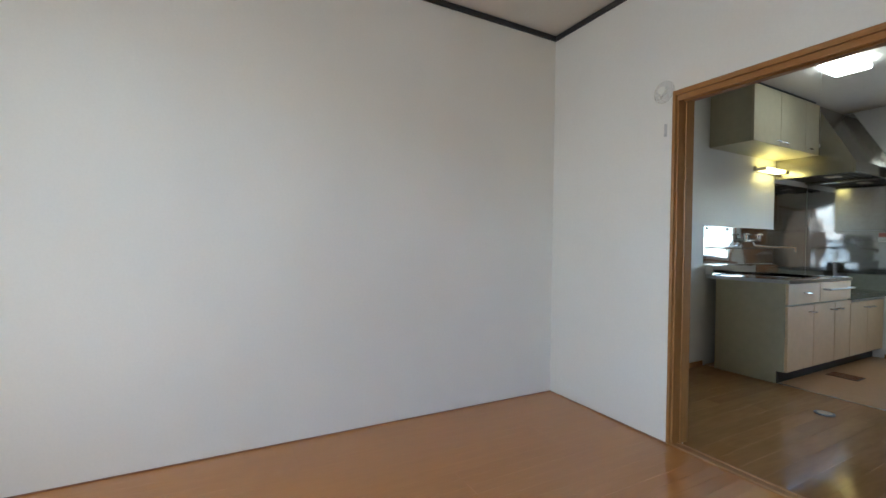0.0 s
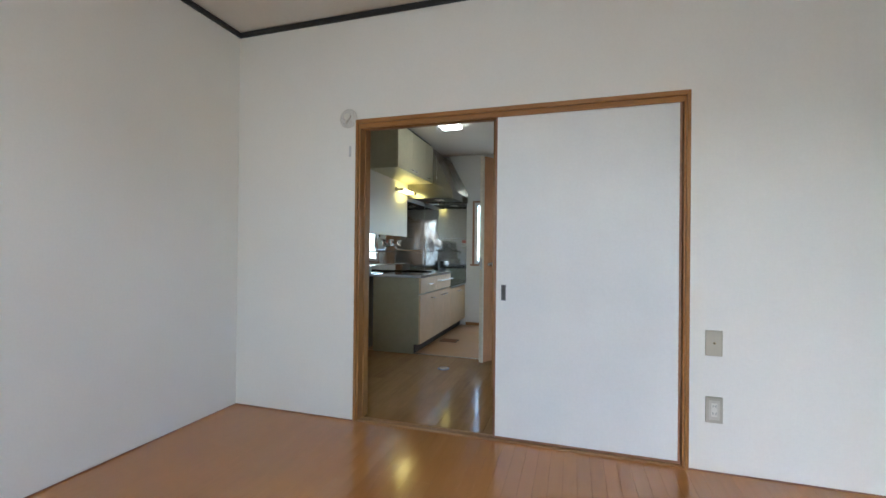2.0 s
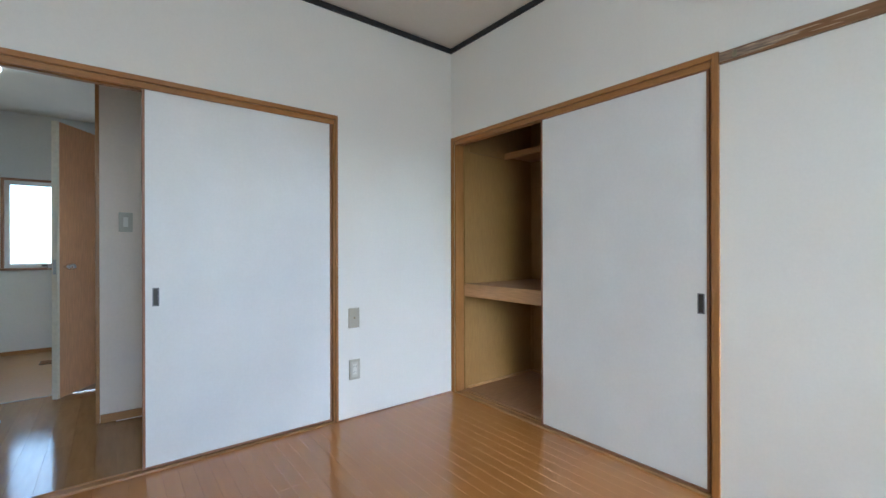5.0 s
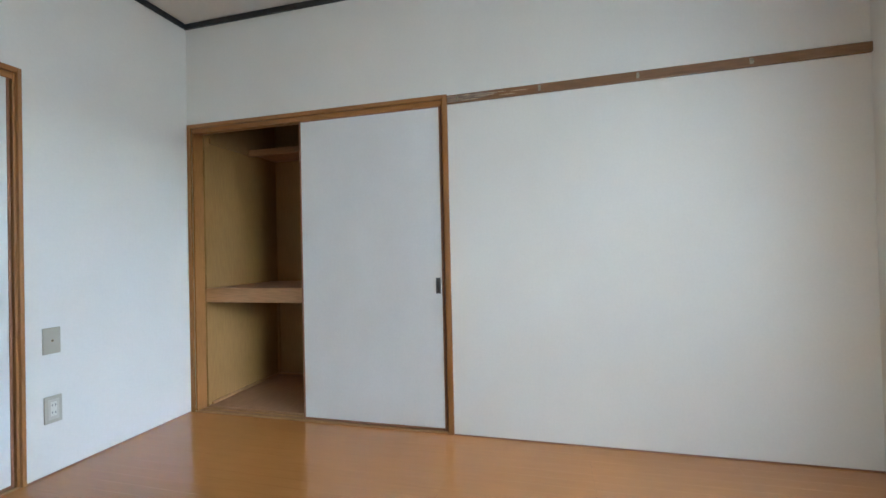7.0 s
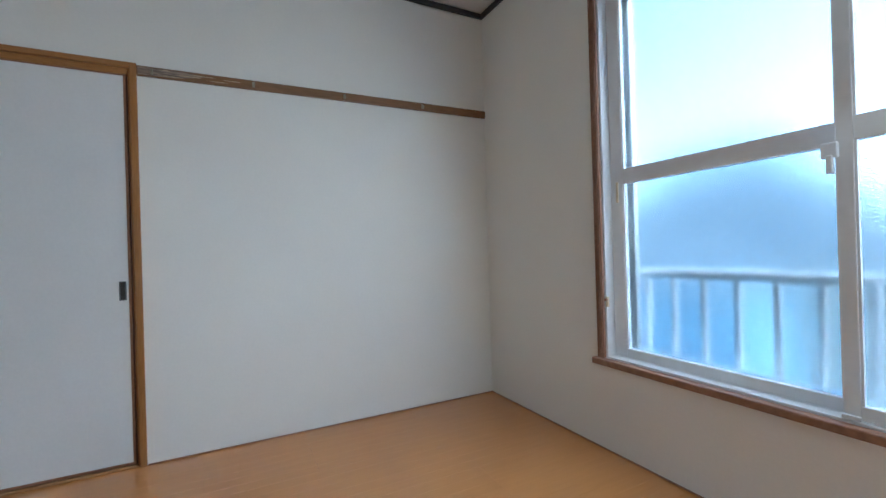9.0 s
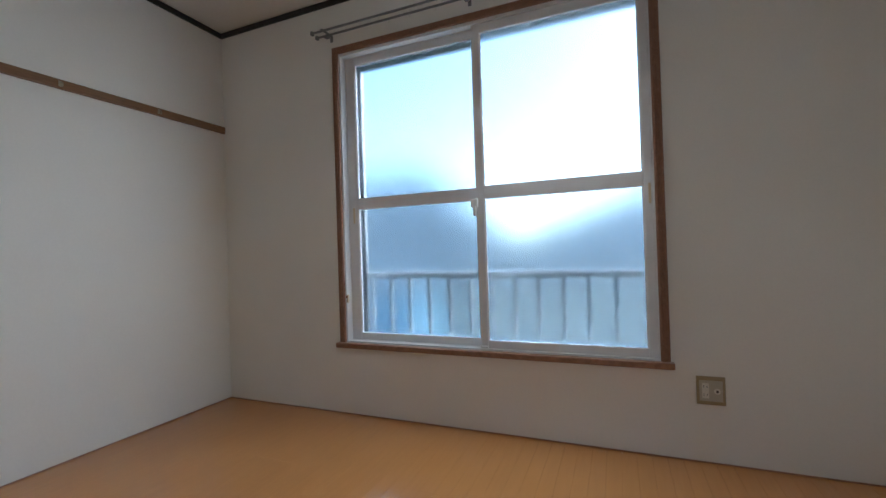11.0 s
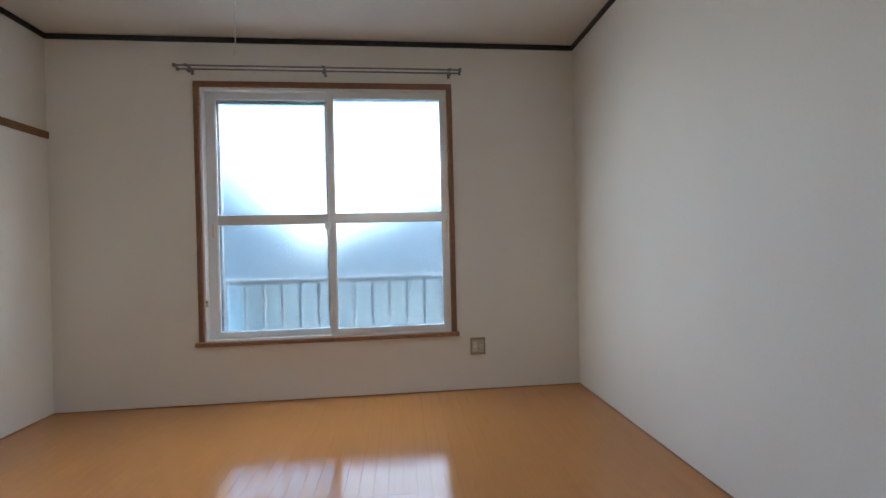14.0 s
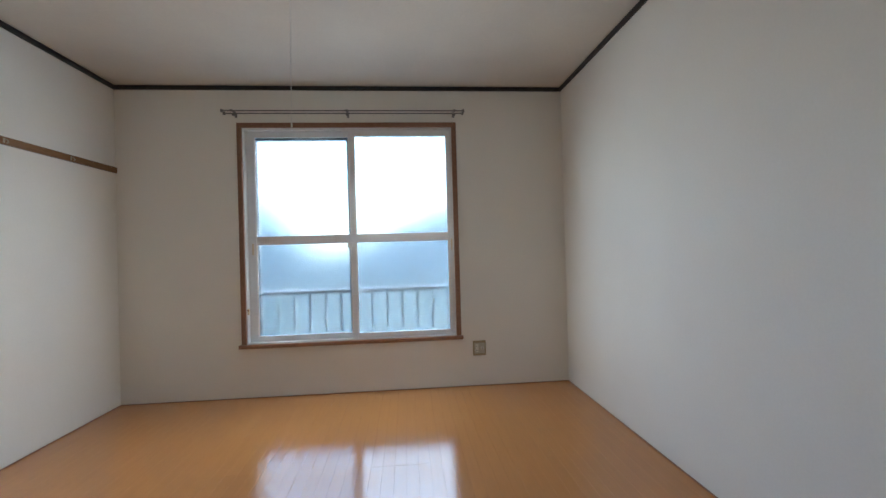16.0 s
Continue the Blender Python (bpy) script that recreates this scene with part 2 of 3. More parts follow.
def smooth(mesh, angle=35):
    for p in mesh.polygons:
        p.use_smooth = True
    mesh.set_sharp_from_angle(angle=radians(angle))


def origin_of(ob):
    v = Vector((0, 0, 0))
    while ob is not None:
        v += ob.location
        ob = ob.parent
    return v


def part(name, bm, mat, parent=None, label="", round_it=False):
    """Links a bmesh, given in world coordinates, as one mesh object under a thing."""
    if parent is not None:
        bmesh.ops.translate(bm, verts=bm.verts, vec=-origin_of(parent))
    me = bpy.data.meshes.new(name)
    bm.to_mesh(me)
    bm.free()
    me.materials.append(mat)
    if round_it:
        smooth(me)
    ob = new(name, me)
    ob.parent = parent
    return tagged(ob, label=label)


def thing(name, loc, label, category, group="", kind=""):
    ob = new(name)
    ob.location = loc
    ob.empty_display_size = 0.05
    return tagged(ob, label, category, group, kind)


def structure(name, bm, mat, label, category):
    return tagged(part(name, bm, mat), label, category, kind="structure")


# ---- room: shell ----
W, L, H = 3.48, 3.515, 2.42
KZ, KN, KH = -0.04, 7.13, 2.38        # kitchen floor, its far wall, its ceiling
structure("wall_west", boxes((-0.12, 0, -0.17, L + 0.12, -0.06, H)), WALLPAPER, "plain off-white papered wall with faint texture", "wall")
structure("wall_north", boxes((0, 0.868, L, L + 0.12, -0.06, H), (2.610, W + 0.12, L, L + 0.12, -0.06, H), (0.868, 2.610, L, L + 0.12, 1.765, H)),
          WALLPAPER, "off-white papered wall with a wide doorway to the kitchen", "wall")
structure("wall_east", boxes((W, W + 0.12, -0.17, 1.858, -0.06, H), (W, W + 0.12, 3.485, L, -0.06, H), (W, W + 0.12, 1.858, 3.485, 1.765, H)),
          WALLPAPER, "off-white papered wall with a built-in closet opening", "wall")
structure("wall_south", boxes((0, 0.905, -0.17, 0, -0.06, H), (2.565, W, -0.17, 0, -0.06, H), (0.905, 2.565, -0.17, 0, -0.06, 0.402), (0.905, 2.565, -0.17, 0, 2.106, H)),
          WALLPAPER, "off-white papered wall with a large window", "wall")
structure("ceiling", boxes((-0.12, W + 0.12, -0.17, L + 0.12, H, H + 0.1)), CEILING, "plain cream papered ceiling", "ceiling")
floor = structure("floor", boxes((0, W, 0, L, -0.08, -0.012)), FLOOR_WOOD, "glossy honey-coloured laminate plank floor", "floor")

for nm, b in (("west", (0, 0.018, 0, L, H - 0.034, H - 0.002)), ("north", (0.018, W - 0.018, L - 0.018, L, H - 0.034, H - 0.002)),
              ("east", (W - 0.018, W, 0, L, H - 0.034, H - 0.002)), ("south", (0.018, W - 0.018, 0, 0.018, H - 0.034, H - 0.002))):
    structure("trim_ceiling_" + nm, boxes(b, bevel=0.004), BLACK_TRIM, "thin charcoal moulding between wall and ceiling", "moulding")
for nm, b in (("west", (0, 0.006, 0, L, 0, 0.006)), ("north_a", (0.006, 0.857, L - 0.006, L, 0, 0.006)), ("north_b", (2.621, W - 0.006, L - 0.006, L, 0, 0.006)),
              ("east", (W - 0.006, W, 0, 1.832, 0, 0.006)), ("south", (0.006, W - 0.006, 0, 0.006, 0, 0.006))):
    structure("baseboard_" + nm, boxes(b, bevel=0.002), EDGE_WOOD, "thin brown floor edging strip", "baseboard")


# ---- doorway to the kitchen ----
def casing(name, label, axis, face, inward, a0, a1, top, depth, sill, w=0.026):
    """Timber casing round an opening: axis 'x' lies in a wall that runs along x. face: the wall's plane; inward: the room's side."""
    ob = thing(name, (a0, face, 0) if axis == "x" else (face, a0, 0), label, "door frame", kind="structure")

    def bar(nm, u0, u1, d0, d1, z0, z1, mat):
        p, q = face + inward * d0, face + inward * d1
        p, q = min(p, q), max(p, q)
        b = (u0, u1, p, q, z0, z1) if axis == "x" else (p, q, u0, u1, z0, z1)
        part(nm, boxes(b, bevel=0.0025), mat, ob)

    for s, u in ((1, a0), (-1, a1)):
        def span(w0, w1, u=u, s=s):
            return (min(u + s * w0, u + s * w1), max(u + s * w0, u + s * w1))
        bar("casing_post", *span(0, w), 0.010, -0.045, 0, top, TRIM_WOOD)
        bar("jamb", *span(w, w + 0.010), -0.004, -depth, 0, top - 0.024, TRIM_WOOD)
        if depth > 0.1:
            bar("jamb_stop", *span(w + 0.010, w + 0.016), -0.060, -depth, 0, top - 0.03, TRIM_WOOD)
    bar("casing_head", a0 + w, a1 - w, 0.010, -0.045, top - 0.024, top, TRIM_WOOD_H)
    bar("head_groove", a0 + w + 0.010, a1 - w - 0.010, -0.003, -0.012, top - 0.052, top - 0.024, TRIM_WOOD_H)
    bar("head_track", a0 + w + 0.010, a1 - w - 0.010, -0.046, -0.058, top - 0.050, top - 0.024, TRIM_WOOD_H)
    bar("head_lining", a0 + w + 0.010, a1 - w - 0.010, -0.092, -depth, top - 0.036, top - 0.024, TRIM_WOOD_H)
    bar("sill_plate", a0 + w, a1 - w, 0.004, -sill, -0.05, 0.004, TRIM_WOOD_H)
    bar("sill_track", a0 + w + 0.010, a1 - w - 0.010, -0.046, -0.056, 0.004, 0.010, SHELF_WOOD)
    bar("sill_lip", a0 + w + 0.010, a1 - w - 0.010, 0.002, -0.010, 0.004, 0.009, SHELF_WOOD)
    return ob


casing("door_frame_kitchen", "brown stained timber frame of a sliding doorway", "x", L, -1, 0.857, 2.621, 1.785, 0.125, 0.060, 0.016)
casing("door_frame_closet", "brown stained timber frame of a sliding closet", "y", W, -1, 1.834, L - 0.004, 1.788, 0.080, 0.080)


def sliding_door(name, label, axis, face, u0, u1, z1, pull_u, pull_z, into):
    """A papered panel with thin timber edging and a recessed pull. into: the direction away from the room."""
    ob = thing(name, (u0, face, 0.01) if axis == "x" else (face, u0, 0.01), label, "sliding door")

    def b6(ua, ub, da, db, za, zb):
        p, q = sorted((face + into * da, face + into * db))
        return (ua, ub, p, q, za, zb) if axis == "x" else (p, q, ua, ub, za, zb)
    part("panel", boxes(b6(u0 + 0.011, u1 - 0.011, 0.003, 0.028, 0.022, z1 - 0.008)), DOOR_PAPER, ob)
    for ua, ub in ((u0, u0 + 0.011), (u1 - 0.011, u1)):
        part("side_edging", boxes(b6(ua, ub, 0, 0.031, 0.011, z1), bevel=0.002), EDGE_WOOD, ob, "thin brown edging")
    part("bottom_edging", boxes(b6(u0 + 0.011, u1 - 0.011, 0, 0.031, 0.011, 0.022), bevel=0.002), EDGE_WOOD, ob)
    part("top_edging", boxes(b6(u0 + 0.011, u1 - 0.011, 0, 0.031, z1 - 0.008, z1)), EDGE_WOOD, ob)
    w, h = 0.013, 0.042
    rim = part("pull", boxes(b6(pull_u - w, pull_u + w, -0.001, 0.004, pull_z - h, pull_z - h + 0.004), b6(pull_u - w, pull_u + w, -0.001, 0.004, pull_z + h - 0.004, pull_z + h),
                             b6(pull_u - w, pull_u - w + 0.004, -0.001, 0.004, pull_z - h + 0.004, pull_z + h - 0.004),
                             b6(pull_u + w - 0.004, pull_u + w, -0.001, 0.004, pull_z - h + 0.004, pull_z + h - 0.004)), PULL_RIM, ob, "recessed rectangular metal pull")
    part("pull_recess", boxes(b6(pull_u - w + 0.004, pull_u + w - 0.004, 0.001, 0.0028, pull_z - h + 0.004, pull_z + h - 0.004)), PULL_METAL, rim)
    return ob


sliding_door("sliding_door", "white papered sliding door half closing the kitchen doorway", "x", L + 0.012, 1.690, 2.590, 1.745, 1.741, 0.792, 1)
sliding_door("sliding_door", "white papered sliding closet door with brown edging", "y", W + 0.012, 1.876, 2.732, 1.740, 1.908, 0.780, 1)

# ---- closet interior ----
closet = thing("closet", (3.9, 2.6, 0), "open built-in closet lined with bare brown plywood", "closet")
CX0, CX1, CY0, CY1 = 3.562, 4.285, 1.84, 3.466
part("floor_board", boxes((CX0 - 0.001, CX1, CY0, CY1, -0.03, 0.012)), CLOSET_BOARD, closet)
part("back_panel", boxes((CX1, CX1 + 0.02, 1.80, 3.52, -0.06, 2.30)), PLYWOOD, closet)
part("side_panel", boxes((CX0, CX1, CY1, 3.52, -0.03, 2.30)), PLYWOOD, closet)
part("side_panel", boxes((3.601, CX1, 1.80, CY0, -0.03, 2.30)), PLYWOOD, closet)
part("top_panel", boxes((3.601, CX1 + 0.02, 1.80, 3.52, 2.30, 2.32)), PLYWOOD, closet)
shelf = part("middle_shelf", boxes((3.585, CX1, CY0, CY1, 0.735, 0.760)), CLOSET_BOARD, closet)
part("shelf_front", boxes((3.560, 3.585, CY0, CY1, 0.672, 0.762), bevel=0.002), SHELF_WOOD, shelf, "pale timber shelf front rail")
up = part("upper_shelf", boxes((3.98, CX1, CY0, CY1, 1.715, 1.733)), CLOSET_BOARD, closet)
part("shelf_front", boxes((3.96, 3.98, CY0, CY1, 1.692, 1.737), bevel=0.002), SHELF_WOOD, up)
part("shelf_cleat", boxes((3.586, CX1, CY1 - 0.018, CY1, 0.700, 0.735)), SHELF_WOOD, closet)
part("upper_cleat", boxes((3.601, 3.96, CY1 - 0.012, CY1, 1.700, 1.735)), PLYWOOD, closet)
part("corner_batten", boxes((CX1 - 0.014, CX1, CY1 - 0.018, CY1, 0.012, 0.70)), PLYWOOD, closet)
part("floor_batten", boxes((3.59, CX1 - 0.012, CY1 - 0.011, CY1, 0.012, 0.028)), SHELF_WOOD, closet)
part("rear_batten", boxes((CX1 - 0.012, CX1, CY0, CY1 - 0.018, 0.012, 0.028)), SHELF_WOOD, closet)

# ---- coat rail with hooks ----
rail = thing("coat_rail", (W, 1.833, 1.755), "brown wooden wall rail with four small metal hooks", "coat rail")
part("board", boxes((W - 0.018, W, 0.004, 1.833, 1.733, 1.777), bevel=0.003), RAIL_WOOD, rail)
part("worn_end", prism([(1.829, 1.737), (1.829, 1.773), (1.660, 1.771), (1.560, 1.762), (1.600, 1.752), (1.690, 1.738)], "x", W - 0.0184, W - 0.017), WORN_GREY, rail, "grey worn timber end")
for y0, y1, z0, z1 in ((1.700, 1.755, 1.765, 1.770), (1.580, 1.690, 1.752, 1.756), (1.520, 1.640, 1.761, 1.764), (1.470, 1.560, 1.744, 1.747), (1.410, 1.500, 1.756, 1.759), (1.650, 1.740, 1.741, 1.744)):
    part("scuff", prism([(y0, z0), (y0 + 0.02, z1), (y1, (z0 + z1) / 2 + 0.001), (y1 - 0.03, z0)], "x", W - 0.0186, W - 0.017), WORN_WOOD, rail, "pale worn scuff")
for y in (1.776, 1.358, 0.908, 0.446):
    hook = part("hook", boxes((W - 0.020, W - 0.018, y - 0.006, y + 0.006, 1.742, 1.769), bevel=0.0008), HOOK_BRASS, rail, "worn nickel coat hook")
    part("hook_arm", tube([(W - 0.020, y, 1.762), (W - 0.036, y, 1.757), (W - 0.042, y, 1.745), (W - 0.034, y, 1.740)], 0.003, 8), HOOK_BRASS, hook, round_it=True)
rail.rotation_euler = (-0.010, 0, 0)   # hangs a little out of level

# ---- window ----
win = thing("window_1", (1.735, 0, 0.42), "white resin sliding window with patterned frosted glass", "window", kind="structure")
for nm, b in (("casing_post", (2.550, 2.588, -0.003, 0.012, 0.415, 2.094)), ("casing_post", (0.882, 0.920, -0.003, 0.012, 0.415, 2.094))):
    p = part(nm, boxes(b, bevel=0.003), WINDOW_WOOD, win)
    for x in (b[0] + 0.008, b[0] + 0.019, b[0] + 0.030):
        part("casing_bead", boxes((x - 0.0035, x + 0.0035, 0.0122, 0.0165, 0.415, 2.094), bevel=0.002), WINDOW_WOOD, p)
head = part("casing_head", boxes((0.882, 2.588, -0.003, 0.012, 2.094, 2.132), bevel=0.003), WINDOW_WOOD, win)
for z in (2.102, 2.113, 2.124):
    part("casing_bead", boxes((0.886, 2.584, 0.0122, 0.0165, z - 0.0035, z + 0.0035), bevel=0.002), WINDOW_WOOD, head)
part("window_sill", boxes((0.868, 2.605, -0.003, 0.032, 0.386, 0.414), bevel=0.004), WINDOW_WOOD, win, "brown timber window sill")
FX0, FX1, FZ0, FZ1 = 0.905, 2.565, 0.402, 2.105
for nm, b in (("frame_post", (FX1 - 0.022, FX1, -0.110, -0.004, FZ0, FZ1)), ("frame_post", (FX0, FX0 + 0.022, -0.110, -0.004, FZ0, FZ1)),
              ("frame_head", (FX0 + 0.022, FX1 - 0.022, -0.110, -0.004, FZ1 - 0.026, FZ1)), ("frame_sill", (FX0 + 0.022, FX1 - 0.022, -0.110, -0.004, FZ0, FZ0 + 0.020)),
              ("sill_track", (FX0 + 0.022, FX1 - 0.022, -0.050, -0.046, FZ0 + 0.020, FZ0 + 0.023)), ("head_track", (FX0 + 0.022, FX1 - 0.022, -0.050, -0.046, FZ1 - 0.034, FZ1 - 0.026))):
    part(nm, boxes(b, bevel=0.002), WHITE_VINYL, win)


def sash(x0, x1, g0, g1, y0, y1):
    """One sliding sash: stiles, three rails and two panes. g0, g1: the sides of the glass."""
    s = part("sash", boxes((x0, g0, y0, y1, 0.424, 2.077), (g1, x1, y0, y1, 0.424, 2.077), (g0, g1, y0, y1, 0.424, 0.464), (g0, g1, y0, y1, 2.032, 2.077),
                           (g0, g1, y0, y1, 1.184, 1.250), bevel=0.0025), WHITE_VINYL, win, "white resin sash with a middle rail")
    ym = (y0 + y1) / 2
    for z0, z1 in ((0.464, 1.184), (1.250, 2.032)):
        p = part("pane", boxes((g0, g1, ym - 0.0025, ym + 0.0025, z0, z1)), FROSTED, s, "bumpy frosted glass pane")
        p.visible_shadow = False
        for b in ((g0, g0 + 0.006, ym + 0.003, y1 - 0.003, z0, z1), (g1 - 0.006, g1, ym + 0.003, y1 - 0.003, z0, z1)):
            part("glazing_bead", boxes(b), WHITE_VINYL, s)
    return s


sash_right = sash(0.928, 1.738, 0.963, 1.699, -0.046, -0.012)
sash_left = sash(1.716, 2.542, 1.748, 2.480, -0.086, -0.052)
latch = part("crescent_lock", boxes((1.728, 1.766, -0.012, 0.004, 1.142, 1.186), bevel=0.004), WHITE_VINYL, win, "small crescent window lock")
part("lock_lever", boxes((1.738, 1.752, -0.010, 0.010, 1.098, 1.150), bevel=0.003), WHITE_VINYL, latch)
part("finger_pull", boxes((2.500, 2.512, -0.052, -0.048, 1.105, 1.195), bevel=0.0015), LATCH, sash_left, "beige finger pull")
part("finger_pull", boxes((0.934, 0.944, -0.012, -0.008, 1.105, 1.195), bevel=0.0015), LATCH, sash_right, "beige finger pull")
stay = part("side_latch", boxes((2.526, 2.540, -0.004, 0.006, 0.645, 0.690), bevel=0.002), LATCH, win, "small beige latch")
part("latch_knob", rods(0.006, ((2.533, 0.006, 0.678), (2.533, 0.014, 0.678))), EDGE_WOOD, stay, round_it=True)
part("stile_foot", boxes((1.697, 1.738, -0.011, 0.000, 0.424, 0.436), bevel=0.002), WHITE_VINYL, win)
# outer aluminium window behind the inner sashes
for nm, b in (("outer_post", (2.525, 2.565, -0.166, -0.116, 0.400, 2.105)), ("outer_post", (0.905, 0.940, -0.166, -0.116, 0.400, 2.105)),
              ("outer_head", (0.940, 2.525, -0.166, -0.116, 2.060, 2.105)), ("outer_sill", (0.940, 2.525, -0.166, -0.116, 0.400, 0.440))):
    part(nm, boxes(b, bevel=0.002), ALUMINIUM, win)
outer = part("outer_sash", boxes((2.480, 2.525, -0.150, -0.124, 0.440, 2.060), (1.735, 1.772, -0.150, -0.124, 0.440, 2.060), (1.772, 2.480, -0.150, -0.124, 2.026, 2.060),
                                 (1.772, 2.480, -0.150, -0.124, 0.440, 0.454)), ALUMINIUM, win, "grey aluminium outer sash")

# ---- curtain rail ----
cr = thing("curtain_rail", (1.74, 0, 2.20), "double metal curtain rail with small gliders", "curtain rail")
for y, z in ((0.045, 2.203), (0.088, 2.209)):
    r = part("track", boxes((0.835, 2.655, y - 0.006, y + 0.006, z - 0.004, z + 0.004), bevel=0.0015), RAIL_METAL, cr)
    for x in (0.829, 2.661):
        part("end_cap", boxes((x - 0.008, x + 0.008, y - 0.010, y + 0.010, z - 0.011, z + 0.011), bevel=0.003), RAIL_METAL, r)
    for i in range(11):
        x = 0.93 + i * 0.158 + 0.03 * math.sin(i * 5.1 + y * 60)
        part("glider", tube([(x, y, z - 0.008), (x, y, z - 0.017), (x + 0.004, y, z - 0.021)], 0.0022, 6), OUTLET, r)
for x in (0.90, 1.735, 2.59):
    part("bracket", boxes((x - 0.009, x + 0.009, 0, 0.098, 2.2135, 2.2175), (x - 0.009, x + 0.009, 0, 0.004, 2.182, 2.2135), (x - 0.012, x + 0.012, 0.034, 0.056, 2.186, 2.1985), bevel=0.0012), RAIL_METAL, cr)

cr.location.z -= 0.010   # the whole rail sits just above the casing

# ---- wall plates ----
def wall_plate(name, label, loc, w, h, mat, turn=0):
    """A bevelled plate on a wall that faces -y; parts are added in its own frame by the caller."""
    ob = thing(name, loc, label, "outlet" if "outlet" in name else "wall plate")
    ob.rotation_euler = (0, 0, turn)
    me_bm = boxes((-w / 2, w / 2, -0.008, 0, -h / 2, h / 2), bevel=0.0025)
    add_local("plate", me_bm, mat, ob)
    return ob


def add_local(name, bm, mat, parent, label="", round_it=False):
    me = bpy.data.meshes.new(name)
    bm.to_mesh(me)
    bm.free()
    me.materials.append(mat)
    if round_it:
        smooth(me)
    ob = new(name, me)
    ob.parent = parent
    return tagged(ob, label=label)


def socket_parts(ob, cx, cz):
    insert = add_local("socket_insert", boxes((cx - 0.0125, cx + 0.0125, -0.011, -0.0078, cz - 0.032, cz + 0.032), bevel=0.0015), OUTLET, ob, "ivory twin socket")
    for dz in (-0.017, 0.017):
        for dx in (-0.006, 0.006):
            add_local("slot", boxes((cx + dx - 0.001, cx + dx + 0.001, -0.0115, -0.0108, cz + dz - 0.005, cz + dz + 0.005)), SLOT, insert)


plate = wall_plate("cover_plate", "blank beige grey plate with one centre hole", (2.721, L, 0.598), 0.070, 0.118, PLATE)
add_local("hole", rods(0.006, ((0.002, -0.0088, 0.0), (0.002, -0.0075, 0.0))), PLATE_BRONZE, plate)
add_local("screw_cap", rods(0.0025, ((0.002, -0.0096, 0.0), (0.002, -0.0086, 0.0))), SLOT, plate)
outlet = wall_plate("wall_outlet", "beige framed twin wall outlet with ivory insert", (2.724, L, 0.290), 0.070, 0.120, PLATE)
add_local("frame_rim", boxes((-0.022, 0.022, -0.0098, -0.0079, -0.045, 0.045), bevel=0.0008), PLATE_PALE, outlet)
socket_parts(outlet, 0.0, 0.002)
out2 = wall_plate("wall_outlet", "bronze beige double plate with outlet and aerial jack", (0.738, 0, 0.305), 0.105, 0.118, PLATE_BRONZE, math.pi)
add_local("frame_rim", boxes((-0.042, 0.042, -0.0098, -0.0079, -0.043, 0.043), bevel=0.0008), PLATE, out2)
socket_parts(out2, -0.020, 0.0)
jack = add_local("aerial_jack", rods(0.012, ((0.022, -0.0125, 0.0), (0.022, -0.009, 0.0)), seg=20), OUTLET, out2, "round aerial jack", True)
add_local("jack_pin", rods(0.005, ((0.022, -0.0165, 0.0), (0.022, -0.012, 0.0))), PULL_METAL, jack, round_it=True)

# ---- suction hook and old adhesive mark beside the doorway ----
suc = thing("suction_hook", (0.806, L, 1.797), "clear plastic suction disc with a small hook on the wall", "wall hook")
bm = bmesh.new()
prof = [(0.0, 0.014), (0.018, 0.013), (0.030, 0.009), (0.045, 0.005), (0.056, 0.0035), (0.056, 0.002), (0.0, 0.002)]
rings = []
for r, d in prof[1:6]:
    rings.append([bm.verts.new((r * math.cos(a * math.tau / 32), -d, r * math.sin(a * math.tau / 32))) for a in range(32)])
for ra, rb in zip(rings, rings[1:]):
    for i in range(32):
        bm.faces.new((ra[i], ra[(i + 1) % 32], rb[(i + 1) % 32], rb[i]))
bm.faces.new(rings[0])
bm.faces.new(rings[-1])
bmesh.ops.recalc_face_normals(bm, faces=bm.faces)
disc = add_local("suction_disc", bm, CLEAR_PLASTIC, suc, "clear soft plastic disc", True)
add_local("boss", rods(0.020, ((0, -0.024, 0.006), (0, -0.012, 0.006)), seg=24), OUTLET, suc, "whitish centre knob", True)
add_local("rim_ring", tube([(0.057 * math.cos(a * math.tau / 28), -0.002, 0.057 * math.sin(a * math.tau / 28)) for a in range(29)], 0.0018, 6), OUTLET, suc, "", True)
add_local("hook_arm", tube([(0, -0.020, -0.006), (0, -0.022, -0.026), (0, -0.030, -0.034), (0, -0.038, -0.028)], 0.0045, 8), OUTLET, suc, "", True)
mark = thing("adhesive_hook", (0.818, L, 1.60), "small grey worn adhesive hook base on the wall", "wall hook")
add_local("base_strip", boxes((-0.007, 0.007, -0.003, 0, -0.032, 0.032), bevel=0.001), SMUDGE, mark)
add_local("hook_tip", boxes((-0.006, 0.004, -0.008, -0.003, -0.032, -0.020), bevel=0.001), SMUDGE, mark)

# ---- pull cord from the ceiling ----
cord = thing("pull_cord", (1.826, 1.354, 1.70), "thin white pull cord hanging from the ceiling", "pull cord")
part("string", rods(0.0016, ((1.826, 1.354, 1.715), (1.815, 1.36, H - 0.008)), seg=8), STRING, cord)
part("knob", tube([(1.826, 1.354, 1.700), (1.826, 1.354, 1.708), (1.826, 1.354, 1.716)], 0.0042, 8), OUTLET, cord, "small white plastic end knob", True)
part("ceiling_rosette", rods(0.028, ((1.815, 1.36, H - 0.012), (1.815, 1.36, H)), seg=24), OUTLET, cord, "", True)

